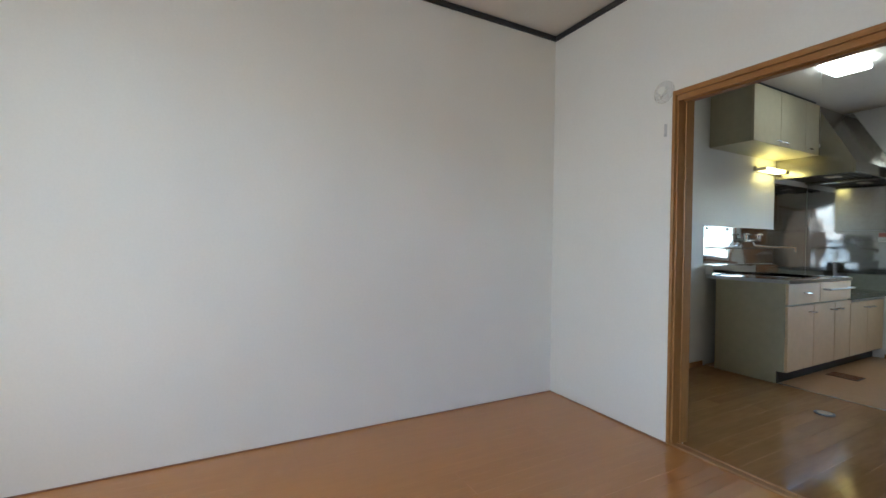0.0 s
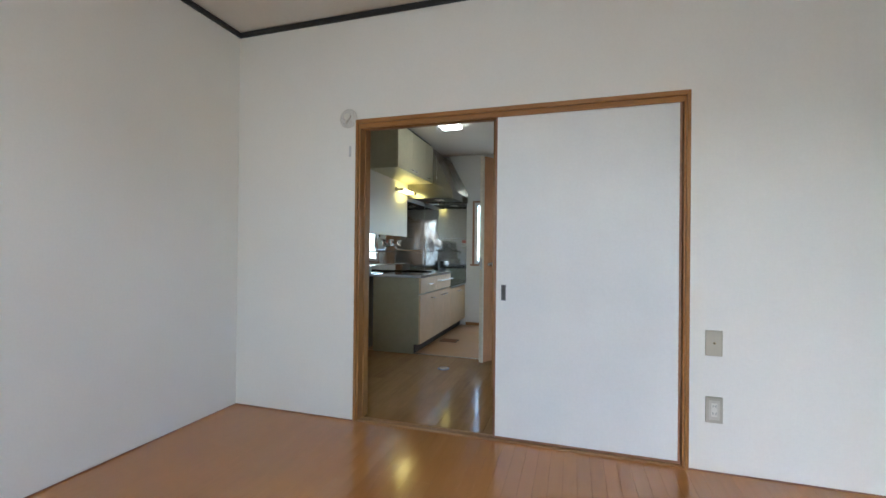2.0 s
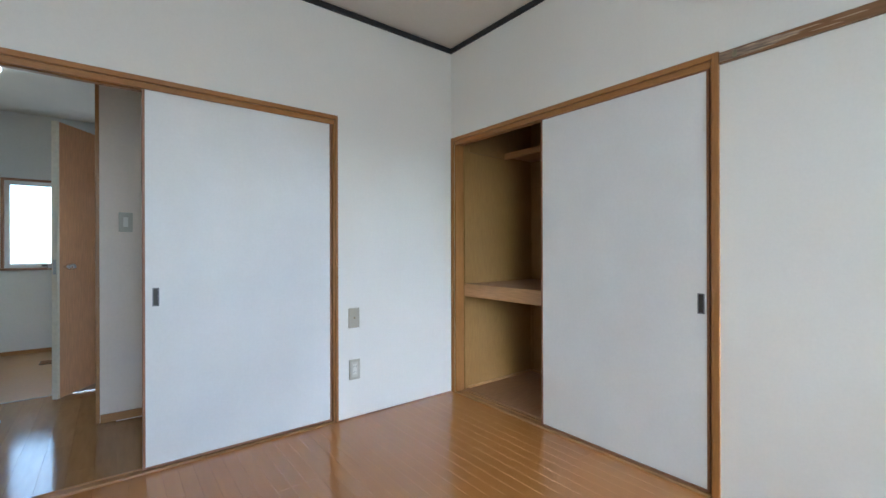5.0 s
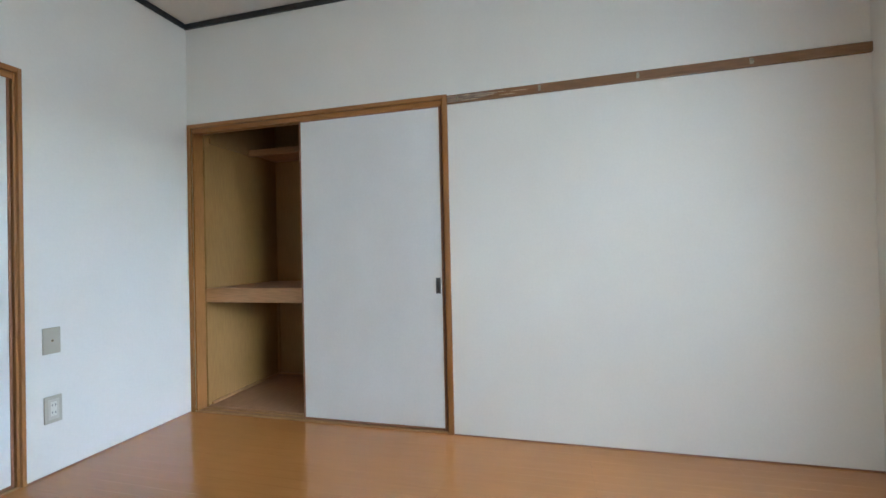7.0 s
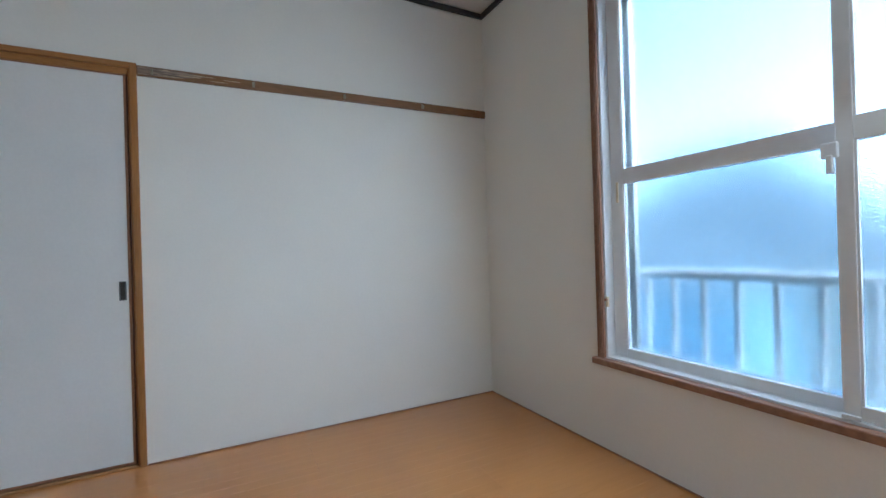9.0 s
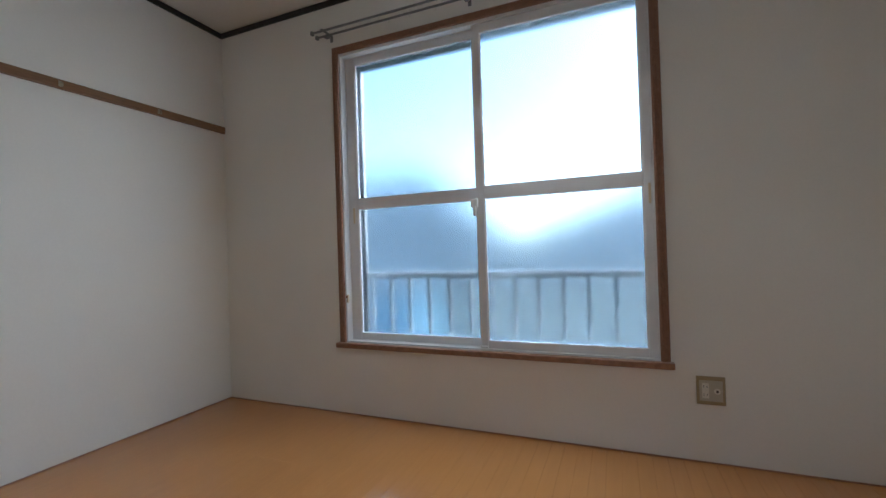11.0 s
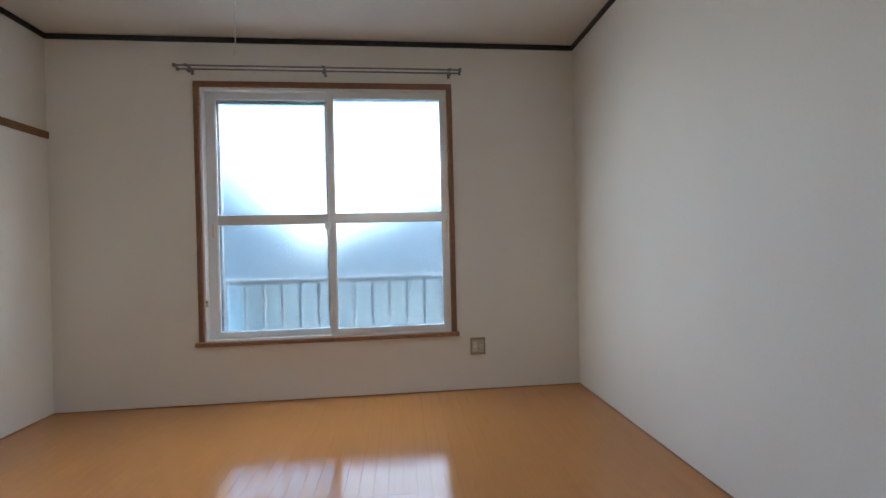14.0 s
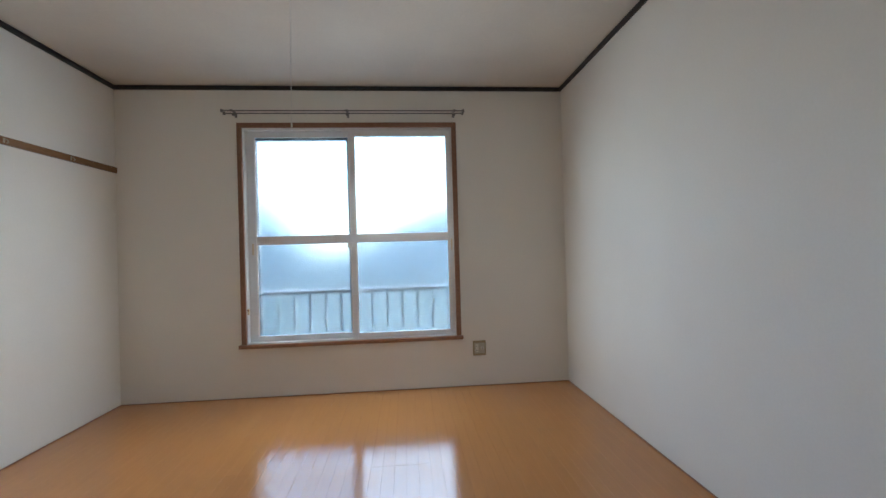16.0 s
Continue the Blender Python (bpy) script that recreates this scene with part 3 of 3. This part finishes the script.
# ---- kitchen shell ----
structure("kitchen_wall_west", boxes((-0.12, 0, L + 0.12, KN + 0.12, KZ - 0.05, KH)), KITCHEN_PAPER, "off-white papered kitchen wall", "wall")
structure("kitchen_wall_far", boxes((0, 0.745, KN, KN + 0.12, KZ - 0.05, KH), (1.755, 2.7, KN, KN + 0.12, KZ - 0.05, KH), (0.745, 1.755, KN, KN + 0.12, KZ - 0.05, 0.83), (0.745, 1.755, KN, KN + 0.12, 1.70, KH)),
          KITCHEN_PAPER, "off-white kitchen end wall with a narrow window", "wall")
# its paper is lighter and warmer to stand for warm light falling there
structure("kitchen_partition", boxes((1.525, 2.7, 4.485, 4.585, KZ - 0.05, KH)), PARTITION_PAPER_LIT, "short papered partition wall inside the kitchen, warm light in its colour", "wall")
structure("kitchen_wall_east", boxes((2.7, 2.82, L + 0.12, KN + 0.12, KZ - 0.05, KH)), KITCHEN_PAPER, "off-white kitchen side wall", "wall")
structure("kitchen_ceiling", boxes((-0.12, 2.82, L + 0.12, KN + 0.12, KH, KH + 0.1)), CEILING, "plain pale kitchen ceiling", "ceiling")
kfloor = structure("kitchen_floor", boxes((0, 2.7, L + 0.061, KN, KZ - 0.07, KZ - 0.008)), KITCHEN_WOOD, "glossy brown plank kitchen floor", "floor")
structure("kitchen_mat", boxes((0, 2.7, 5.318, KN, KZ - 0.008, KZ + 0.004)), VINYL, "tan cushion floor beside the kitchen unit", "floor")
structure("trim_floor_seam", boxes((0.45, 2.7, 5.300, 5.318, KZ, KZ + 0.007), bevel=0.002), CHROME, "pale metal strip between two floorings", "trim")
structure("kitchen_baseboard_west", boxes((0, 0.010, L + 0.13, 5.27, KZ, KZ + 0.045), bevel=0.002), TRIM_WOOD_H, "brown wooden skirting", "baseboard")
structure("kitchen_baseboard_far", boxes((0.64, 2.7, KN - 0.010, KN, KZ + 0.004, KZ + 0.045), bevel=0.002), TRIM_WOOD_H, "brown wooden skirting", "baseboard")
structure("kitchen_baseboard_partition", boxes((1.527, 2.7, 4.473, 4.485, KZ, KZ + 0.050), bevel=0.002), TRIM_WOOD_H, "brown wooden skirting", "baseboard")
structure("trim_partition_end", boxes((1.505, 1.525, 4.478, 4.60, KZ, 2.02), bevel=0.003), TRIM_WOOD, "brown timber post closing a partition wall", "trim")

# right half, unseen behind the door leaf, is added to let in more daylight
kw = thing("window_2", (1.0, KN, 0.82), "bright frosted kitchen window with brown casing, unseen right half added", "window", kind="structure")
for nm, b in (("casing_post", (0.728, 0.752, KN - 0.012, KN + 0.06, 0.83, 1.70)), ("casing_post", (1.748, 1.772, KN - 0.012, KN + 0.06, 0.83, 1.70)),
              ("casing_head", (0.728, 1.772, KN - 0.012, KN + 0.06, 1.70, 1.724)), ("window_sill", (0.700, 1.800, KN - 0.030, KN + 0.06, 0.806, 0.83))):
    part(nm, boxes(b, bevel=0.003), WINDOW_WOOD, kw)
part("sash", boxes((0.752, 0.790, KN + 0.02, KN + 0.06, 0.83, 1.70), (1.710, 1.748, KN + 0.02, KN + 0.06, 0.83, 1.70), (1.230, 1.270, KN + 0.02, KN + 0.06, 0.868, 1.662), (0.790, 1.710, KN + 0.02, KN + 0.06, 0.83, 0.868), (0.790, 1.710, KN + 0.02, KN + 0.06, 1.662, 1.70), bevel=0.002), WHITE_VINYL, kw)
for x0, x1 in ((0.790, 1.230), (1.270, 1.710)):
    kp = part("pane", boxes((x0, x1, KN + 0.036, KN + 0.041, 0.868, 1.662)), FROSTED, kw)
    kp.visible_shadow = False
part("handle", boxes((1.02, 1.07, KN - 0.005, KN + 0.02, 0.840, 0.862), bevel=0.003), PULL_METAL, kw)

# ---- kitchen unit ----
FX = 0.625
Y0, Y1, Y2 = 5.285, 6.385, KN - 0.006
unit = thing("sink_unit", (0.3, 5.8, KZ), "cream fronted kitchen sink cabinet with grey end panel", "kitchen cabinet")
part("end_panel", boxes((0.10, FX - 0.021, Y0, Y0 + 0.018, 0.060, 0.735), (0.10, FX - 0.075, Y0, Y0 + 0.018, KZ + 0.004, 0.060)), GREY_PANEL, unit, "grey green end panel")
part("body", boxes((0.10, FX - 0.022, Y0 + 0.018, Y1, 0.065, 0.735)), GREY_PANEL, unit)
part("plinth", boxes((0.22, FX - 0.07, Y0 + 0.020, Y1, KZ + 0.004, 0.065)), DARK, unit)


def front(parent, name, y0, y1, z0, z1, handle=None, bar=False):
    d = part(name, boxes((FX - 0.020, FX, y0 + 0.003, y1 - 0.003, z0 + 0.003, z1 - 0.003), bevel=0.0025), CREAM, parent)
    if bar:
        part("towel_bar", tube([(FX, y0 + 0.06, z1 - 0.060), (FX + 0.045, y0 + 0.06, z1 - 0.060), (FX + 0.045, y1 - 0.06, z1 - 0.060), (FX, y1 - 0.06, z1 - 0.060)], 0.007, 8), OUTLET, d, "white towel bar", True)
    if handle is not None:
        hy, hz = handle
        part("handle", tube([(FX, hy - 0.035, hz), (FX + 0.022, hy - 0.030, hz), (FX + 0.026, hy + 0.030, hz - 0.004), (FX, hy + 0.035, hz)], 0.006, 8), CHROME, d, "small chrome handle", True)
    return d


front(unit, "drawer", Y0, 5.80, 0.570, 0.735, (5.56, 0.66))
front(unit, "towel_front", 5.80, Y1, 0.570, 0.735, None, True)
front(unit, "door", Y0, 5.705, 0.060, 0.562, (5.65, 0.505))
front(unit, "door", 5.705, 6.080, 0.060, 0.562, (6.02, 0.505))
front(unit, "door", 6.080, Y1, 0.060, 0.562, (6.14, 0.505))
stove = thing("stove_base", (0.3, 6.75, KZ), "low cream fronted stove base cabinet", "kitchen cabinet")
part("body", boxes((0.02, FX - 0.022, Y1 + 0.003, Y2, 0.065, 0.540)), GREY_PANEL, stove)
part("plinth", boxes((0.05, FX - 0.07, Y1 + 0.003, Y2, KZ + 0.004, 0.065)), DARK, stove)
front(stove, "door", Y1 + 0.003, 6.755, 0.060, 0.535, (6.70, 0.485))
front(stove, "door", 6.755, Y2, 0.060, 0.535, (6.815, 0.485))
part("stove_top", boxes((0.006, FX + 0.006, Y1 + 0.003, Y2, 0.540, 0.560), bevel=0.002), STEEL, stove, "stainless stove shelf")
top = thing("worktop", (0.3, 5.8, 0.735), "stainless steel worktop with an inset sink", "worktop")
sx0, sx1, sy0, sy1 = 0.15, 0.53, 5.70, 6.25
part("sheet", boxes((0.012, sx0, Y0 - 0.008, Y1, 0.735, 0.762), (sx1, FX + 0.008, Y0 - 0.008, Y1, 0.735, 0.762), (sx0, sx1, Y0 - 0.008, sy0, 0.735, 0.762), (sx0, sx1, sy1, Y1, 0.735, 0.762)), STEEL, top)
part("sink_bowl", boxes((sx0, sx1, sy0, sy1, 0.600, 0.606), (sx0 - 0.004, sx0, sy0, sy1, 0.600, 0.764), (sx1, sx1 + 0.004, sy0, sy1, 0.600, 0.764), (sx0, sx1, sy0 - 0.004, sy0, 0.600, 0.764), (sx0, sx1, sy1, sy1 + 0.004, 0.600, 0.764)), STEEL_DULL, top, "stainless sink bowl")
part("back_ledge", boxes((0.006, 0.075, Y0 - 0.008, Y1, 0.762, 0.850), bevel=0.006), STEEL, top, "raised stainless back ledge")

splash = thing("splashback", (0, 6.2, 0.85), "reflective stainless steel splashback sheets on the wall", "splashback")
part("lower_sheet", boxes((0, 0.004, 5.255, 6.44, 0.852, 1.192)), STEEL, splash)
part("upper_sheet", boxes((0, 0.005, 6.442, Y2, 0.56, 1.66)), STEEL, splash)
part("far_sheet", boxes((0.006, 0.640, KN - 0.004, KN, 0.56, 1.70)), STEEL_DULL, splash)
part("joint_strip", boxes((0.005, 0.012, 6.442, Y2, 1.185, 1.200), bevel=0.002), STEEL, splash)
part("joint_strip", boxes((0.012, 0.640, KN - 0.010, KN - 0.004, 1.185, 1.200), bevel=0.002), STEEL, splash)
for y in (5.30, 5.62):
    part("screw_cap", boxes((0.004, 0.010, y - 0.012, y + 0.012, 1.160, 1.184), bevel=0.002), PULL_METAL, splash)
lab = thing("warning_label", (0.610, KN - 0.006, 1.13), "small red and white label on the splashback", "label")
part("paper", boxes((0.575, 0.638, KN - 0.006, KN - 0.0045, 1.08, 1.17)), PAPER, lab)
part("red_band", boxes((0.577, 0.636, KN - 0.007, KN - 0.006, 1.125, 1.168)), STICKER, lab)
for z in (1.092, 1.104, 1.115):
    part("print_bar", boxes((0.582, 0.630, KN - 0.0066, KN - 0.006, z, z + 0.004)), SLOT, lab)

tap = thing("wall_tap", (0.05, 5.95, 1.07), "chrome wall mixer tap with two handles and long spout", "tap")
part("body", tube([(0.05, 5.83, 1.075), (0.05, 6.07, 1.075)], 0.020, 12), CHROME, tap, "", True)
for y in (5.83, 6.07):
    part("inlet", tube([(0.004, y, 1.075), (0.05, y, 1.075)], 0.014, 10), CHROME, tap, "", True)
    hd = part("tap_handle", tube([(0.05, y, 1.09), (0.05, y, 1.125)], 0.018, 10), CHROME, tap, "", True)
    part("grip", tube([(0.02, y, 1.130), (0.08, y, 1.130)], 0.008, 8), CHROME, hd, "", True)
    part("grip", tube([(0.05, y - 0.03, 1.130), (0.05, y + 0.03, 1.130)], 0.008, 8), CHROME, hd, "", True)
part("spout", tube([(0.055, 5.95, 1.060), (0.075, 5.95, 1.025), (0.14, 6.03, 1.015), (0.29, 6.16, 1.015), (0.30, 6.17, 1.005), (0.30, 6.17, 0.975)], 0.010, 10), CHROME, tap, "long swivel spout", True)
trail = thing("utensil_rail", (0.03, 5.9, 0.98), "thin steel utensil rail on the splashback", "rail")
part("bar", tube([(0.035, 5.29, 1.000), (0.035, 6.40, 1.000)], 0.005, 8), STEEL, trail, "", True)
for y in (5.33, 6.36):
    part("mount", tube([(0.005, y, 1.000), (0.035, y, 1.000)], 0.007, 8), STEEL, trail, "", True)

# ---- wall cupboard, lamp and range hood ----
cup = thing("wall_cupboard", (0.17, 5.9, 1.88), "pale cream wall cupboard with small chrome handles", "kitchen cabinet")
part("body", boxes((0.003, 0.332, 5.315, 6.445, 1.880, 2.345), bevel=0.001), GREY_PANEL, cup)
part("filler", boxes((0.003, 0.322, 5.325, 6.445, 2.345, KH)), DARK, cup)
seams = (5.312, 5.745, 6.185, 6.448)
for i in range(3):
    d = part("door", boxes((0.332, 0.352, seams[i] + 0.002, seams[i + 1] - 0.002, 1.878, 2.343), bevel=0.0025), CREAM_PALE, cup)
    hy = (5.69, 5.80, 6.25)[i]
    part("handle", tube([(0.352, hy - 0.03, 1.915), (0.372, hy - 0.026, 1.915), (0.374, hy + 0.026, 1.911), (0.352, hy + 0.03, 1.915)], 0.005, 8), CHROME, d, "small chrome handle", True)
lampo = thing("under_cupboard_lamp", (0.05, 6.2, 1.74), "lit warm slim lamp fixed under the wall cupboard", "lamp")
part("housing", boxes((0.002, 0.030, 6.04, 6.42, 1.742, 1.790), bevel=0.003), OUTLET, lampo)
for y in (6.048, 6.412):
    part("end_cap", boxes((0.030, 0.112, y - 0.005, y + 0.005, 1.740, 1.772), bevel=0.002), OUTLET, lampo)
part("cover", boxes((0.030, 0.112, 6.058, 6.402, 1.738, 1.772), bevel=0.008), WARM_PANEL, lampo, "glowing warm yellow cover")
hood = thing("range_hood", (0.3, 6.8, 1.68), "beige grey slanted range hood with dark filters", "range hood")
HY0, HY1 = 6.452, 7.085
part("canopy", prism([(0.004, 1.790), (0.004, KH - 0.02), (0.320, KH - 0.02), (0.610, 1.790)], "y", HY0, HY1), HOOD_PAINT, hood)
part("rim", boxes((0.600, 0.618, HY0 - 0.006, HY1, 1.690, 1.792), (0.004, 0.600, HY0 - 0.006, HY0 + 0.010, 1.690, 1.792), (0.004, 0.600, HY1 - 0.010, HY1, 1.690, 1.790), bevel=0.002), HOOD_PAINT, hood)
part("filter", boxes((0.006, 0.598, HY0 + 0.012, HY1 - 0.012, 1.715, 1.735)), DARK, hood, "dark grease filter")
for i in range(9):
    part("filter_rib", boxes((0.06 + i * 0.058, 0.072 + i * 0.058, HY0 + 0.02, HY1 - 0.02, 1.708, 1.715)), PULL_METAL, hood)
part("side_filler", prism([(0.004, 1.690), (0.004, KH - 0.02), (0.380, KH - 0.02), (0.660, 1.830), (0.660, 1.690)], "y", HY1 + 0.003, KN - 0.004), STEEL_DULL, hood, "grey side filler plate")
part("hood_lamp", boxes((0.30, 0.40, 6.70, 6.82, 1.700, 1.707), bevel=0.002), OUTLET, hood)

# ---- kitchen ceiling light ----
kl = thing("ceiling_light", (0.835, 5.51, 2.34), "lit square acrylic ceiling light with cut corners", "ceiling light")
def cut_square(x0, x1, y0, y1, c):
    return [(x0 + c, y0), (x1 - c, y0), (x1, y0 + c), (x1, y1 - c), (x1 - c, y1), (x0 + c, y1), (x0, y1 - c), (x0, y0 + c)]
part("base", prism(cut_square(0.775, 0.905, 5.41, 5.62, 0.02), "z", 2.352, KH), OUTLET, kl)
part("cover", prism(cut_square(0.732, 0.945, 5.355, 5.675, 0.018), "z", 2.322, 2.352), LIGHT_PANEL, kl, "glowing white acrylic cover")
part("pull_string", rods(0.0007, ((0.74, 5.42, 2.322), (0.74, 5.42, 1.78)), seg=6), STRING, kl)
part("string_knob", rods(0.004, ((0.74, 5.42, 1.78), (0.74, 5.42, 1.755)), seg=8), OUTLET, kl)

# ---- inner door standing open ----
kd = thing("inner_door", (1.65, 5.75, KZ), "open orange wood veneer door with chrome knobs", "door")
kd.rotation_euler = (0, 0, math.atan2(5.165 - 5.75, 1.273 - 1.65))
add_local("leaf", boxes((0, 0.694, -0.017, 0.017, 0.012, 1.945), bevel=0.002), ORANGE_DOOR, kd)
add_local("edge_strip", boxes((0.680, 0.699, -0.0185, 0.0185, 0.012, 1.945)), CREAM_EDGE, kd, "cream coloured door edge")
for s in (1, -1):
    rose = add_local("knob", tube([(0.635, s * 0.017, 0.93), (0.635, s * 0.052, 0.93)], 0.010, 10), CHROME, kd, "chrome door knob", True)
    add_local("knob_head", tube([(0.635, s * 0.050, 0.93), (0.635, s * 0.068, 0.93)], 0.024, 14), CHROME, rose, "", True)
add_local("latch_plate", boxes((0.699, 0.7005, -0.010, 0.010, 0.88, 0.98)), CHROME, kd)

sw = thing("light_switch", (1.652, 4.485, 1.18), "beige switch plate on the partition wall", "switch")
part("plate", boxes((1.617, 1.687, 4.477, 4.485, 1.120, 1.240), bevel=0.002), PLATE, sw)
part("rocker", boxes((1.640, 1.664, 4.473, 4.477, 1.150, 1.210), bevel=0.001), OUTLET, sw)

# ---- floor fittings in the kitchen ----
hatch = thing("cleanout_cover", (1.0, 4.89, KZ), "small round metal floor cap", "floor fitting")
part("ring", rods(0.052, ((0.998, 4.885, KZ), (0.998, 4.885, KZ + 0.006)), seg=28), PULL_RIM, hatch, "", True)
part("lid", rods(0.040, ((0.998, 4.885, KZ + 0.006), (0.998, 4.885, KZ + 0.009)), seg=28), CHROME, hatch, "", True)
def floor_grille(x, y, w, d):
    g = thing("floor_grille", (x, y, KZ + 0.004), "dark brown floor ventilation grille", "floor vent")
    part("tray", boxes((x - w / 2, x + w / 2, y - d / 2, y + d / 2, KZ + 0.004, KZ + 0.007)), PULL_METAL, g)
    for i in range(7):
        yy = y - d / 2 + 0.012 + i * (d - 0.024) / 6
        part("slat", boxes((x - w / 2 + 0.008, x + w / 2 - 0.008, yy - 0.004, yy + 0.004, KZ + 0.007, KZ + 0.011)), EDGE_WOOD, g)
floor_grille(0.72, 6.02, 0.20, 0.16)
floor_grille(1.16, 6.55, 0.20, 0.16)

# ---- outside: window guard rail, neighbouring houses, ground ----
guard = thing("guard_rail", (1.735, -0.235, 0.80), "pale grey painted steel window guard rail", "railing")
part("top_bar", boxes((0.60, 2.90, -0.255, -0.215, 0.768, 0.803), bevel=0.006), RAIL_PAINT, guard)
part("bottom_bar", boxes((0.60, 2.90, -0.248, -0.222, 0.300, 0.330), bevel=0.004), RAIL_PAINT, guard)
for i in range(17):
    x = 0.706 + i * 0.1285
    part("baluster", boxes((x - 0.010, x + 0.010, -0.242, -0.228, 0.330, 0.768), bevel=0.002), RAIL_PAINT, guard)
for x in (0.61, 2.89):
    for z in (0.33, 0.70):
        part("bracket", boxes((x - 0.012, x + 0.012, -0.230, -0.17, z, z + 0.03)), RAIL_PAINT, guard)
structure("ground", boxes((-400, 400, -400, 400, -3.5, -3.3)), ASPHALT, "pale grey concrete ground far below", "ground")


def house(x0, x1, y0, y1, eave, ridge, wall, label, hip=2.4):
    h = thing("house", ((x0 + x1) / 2, (y0 + y1) / 2, -3.3), label, "house", "neighbouring houses")
    part("wall", boxes((x0, x1, y0, y1, -3.3, eave)), wall, h)
    ym, o = (y0 + y1) / 2, 0.4
    bm = bmesh.new()
    v = [bm.verts.new(p) for p in ((x0 - o, y0 - o, eave), (x1 + o, y0 - o, eave), (x1 + o, y1 + o, eave), (x0 - o, y1 + o, eave), (x0 + hip, ym, ridge), (x1 - hip, ym, ridge))]
    for f in ((0, 1, 5, 4), (2, 3, 4, 5), (1, 2, 5), (3, 0, 4), (3, 2, 1, 0)):
        bm.faces.new([v[i] for i in f])
    part("roof", bm, ROOF, h)
    for i in range(3):
        x = x0 + (i + 0.5) * (x1 - x0) / 3
        w = part("window", boxes((x - 0.8, x + 0.8, y1, y1 + 0.05, -2.9, -1.9)), WHITE_VINYL, h)
        part("window_pane", boxes((x - 0.72, x + 0.72, y1 + 0.05, y1 + 0.06, -2.82, -1.98)), WINDOW_DARK, w)


house(3.6, 19.6, -21.0, -13.0, -0.1, 5.0, SIDING, "grey sided two-storey house with a hipped metal roof", 6.2)
house(-13.0, 6.0, -16.0, -9.0, 0.2, 3.0, SIDING, "grey sided two-storey house with a low hipped metal roof", 6.0)
house(-4.0, 8.0, -40.0, -30.0, -1.5, 3.0, SIDING, "grey sided house further off with a hipped roof", 4.0)
house(5.6, 10.6, -9.0, -7.0, 0.1, 0.6, SIDING_BLUE, "blue clad outbuilding with a low roof")
house(-6.0, 8.0, 20.0, 28.0, -1.0, 0.6, SIDING, "grey sided house behind the kitchen")

# ---- floor planks ----
def plank_mesh(name, w, ln, mat, gap=0.0002):
    bm = boxes((gap, w - gap, gap, ln - gap, -0.012, 0.0))
    edges = [e for e in bm.edges if all(v.co.z > -0.001 for v in e.verts)]
    bmesh.ops.bevel(bm, geom=edges, offset=0.0002, segments=1, affect="EDGES")
    me = bpy.data.meshes.new(name)
    bm.to_mesh(me)
    bm.free()
    me.materials.append(mat)
    return me


def lay(parent, mat, x0, x1, y0, y1, z, w, full, strips, step):
    cache = {}
    n = int(math.ceil((x1 - x0) / w - 1e-6))
    for i in range(n):
        wi = min(w, x1 - x0 - i * w)
        shift = (i // strips * step) % full
        cuts = [y0]
        y = y0 + (full - shift if shift else full)
        while y < y1 - 0.02:
            cuts.append(y)
            y += full
        cuts.append(y1)
        for a, b in zip(cuts, cuts[1:]):
            key = (round(wi, 4), round(b - a, 4))
            if key not in cache:
                cache[key] = plank_mesh("plank", wi, b - a, mat)
            p = new("plank", cache[key])
            p.parent = parent
            p.location = (x0 + i * w, a, z)


lay(floor, FLOOR_WOOD, 0.0, W, 0.0, L, 0.0, 0.0606, 1.818, 5, 0.61)
lay(kfloor, KITCHEN_WOOD, 0.0, 1.6, L + 0.061, 5.300, KZ, 0.101, 0.909, 1, 0.37)
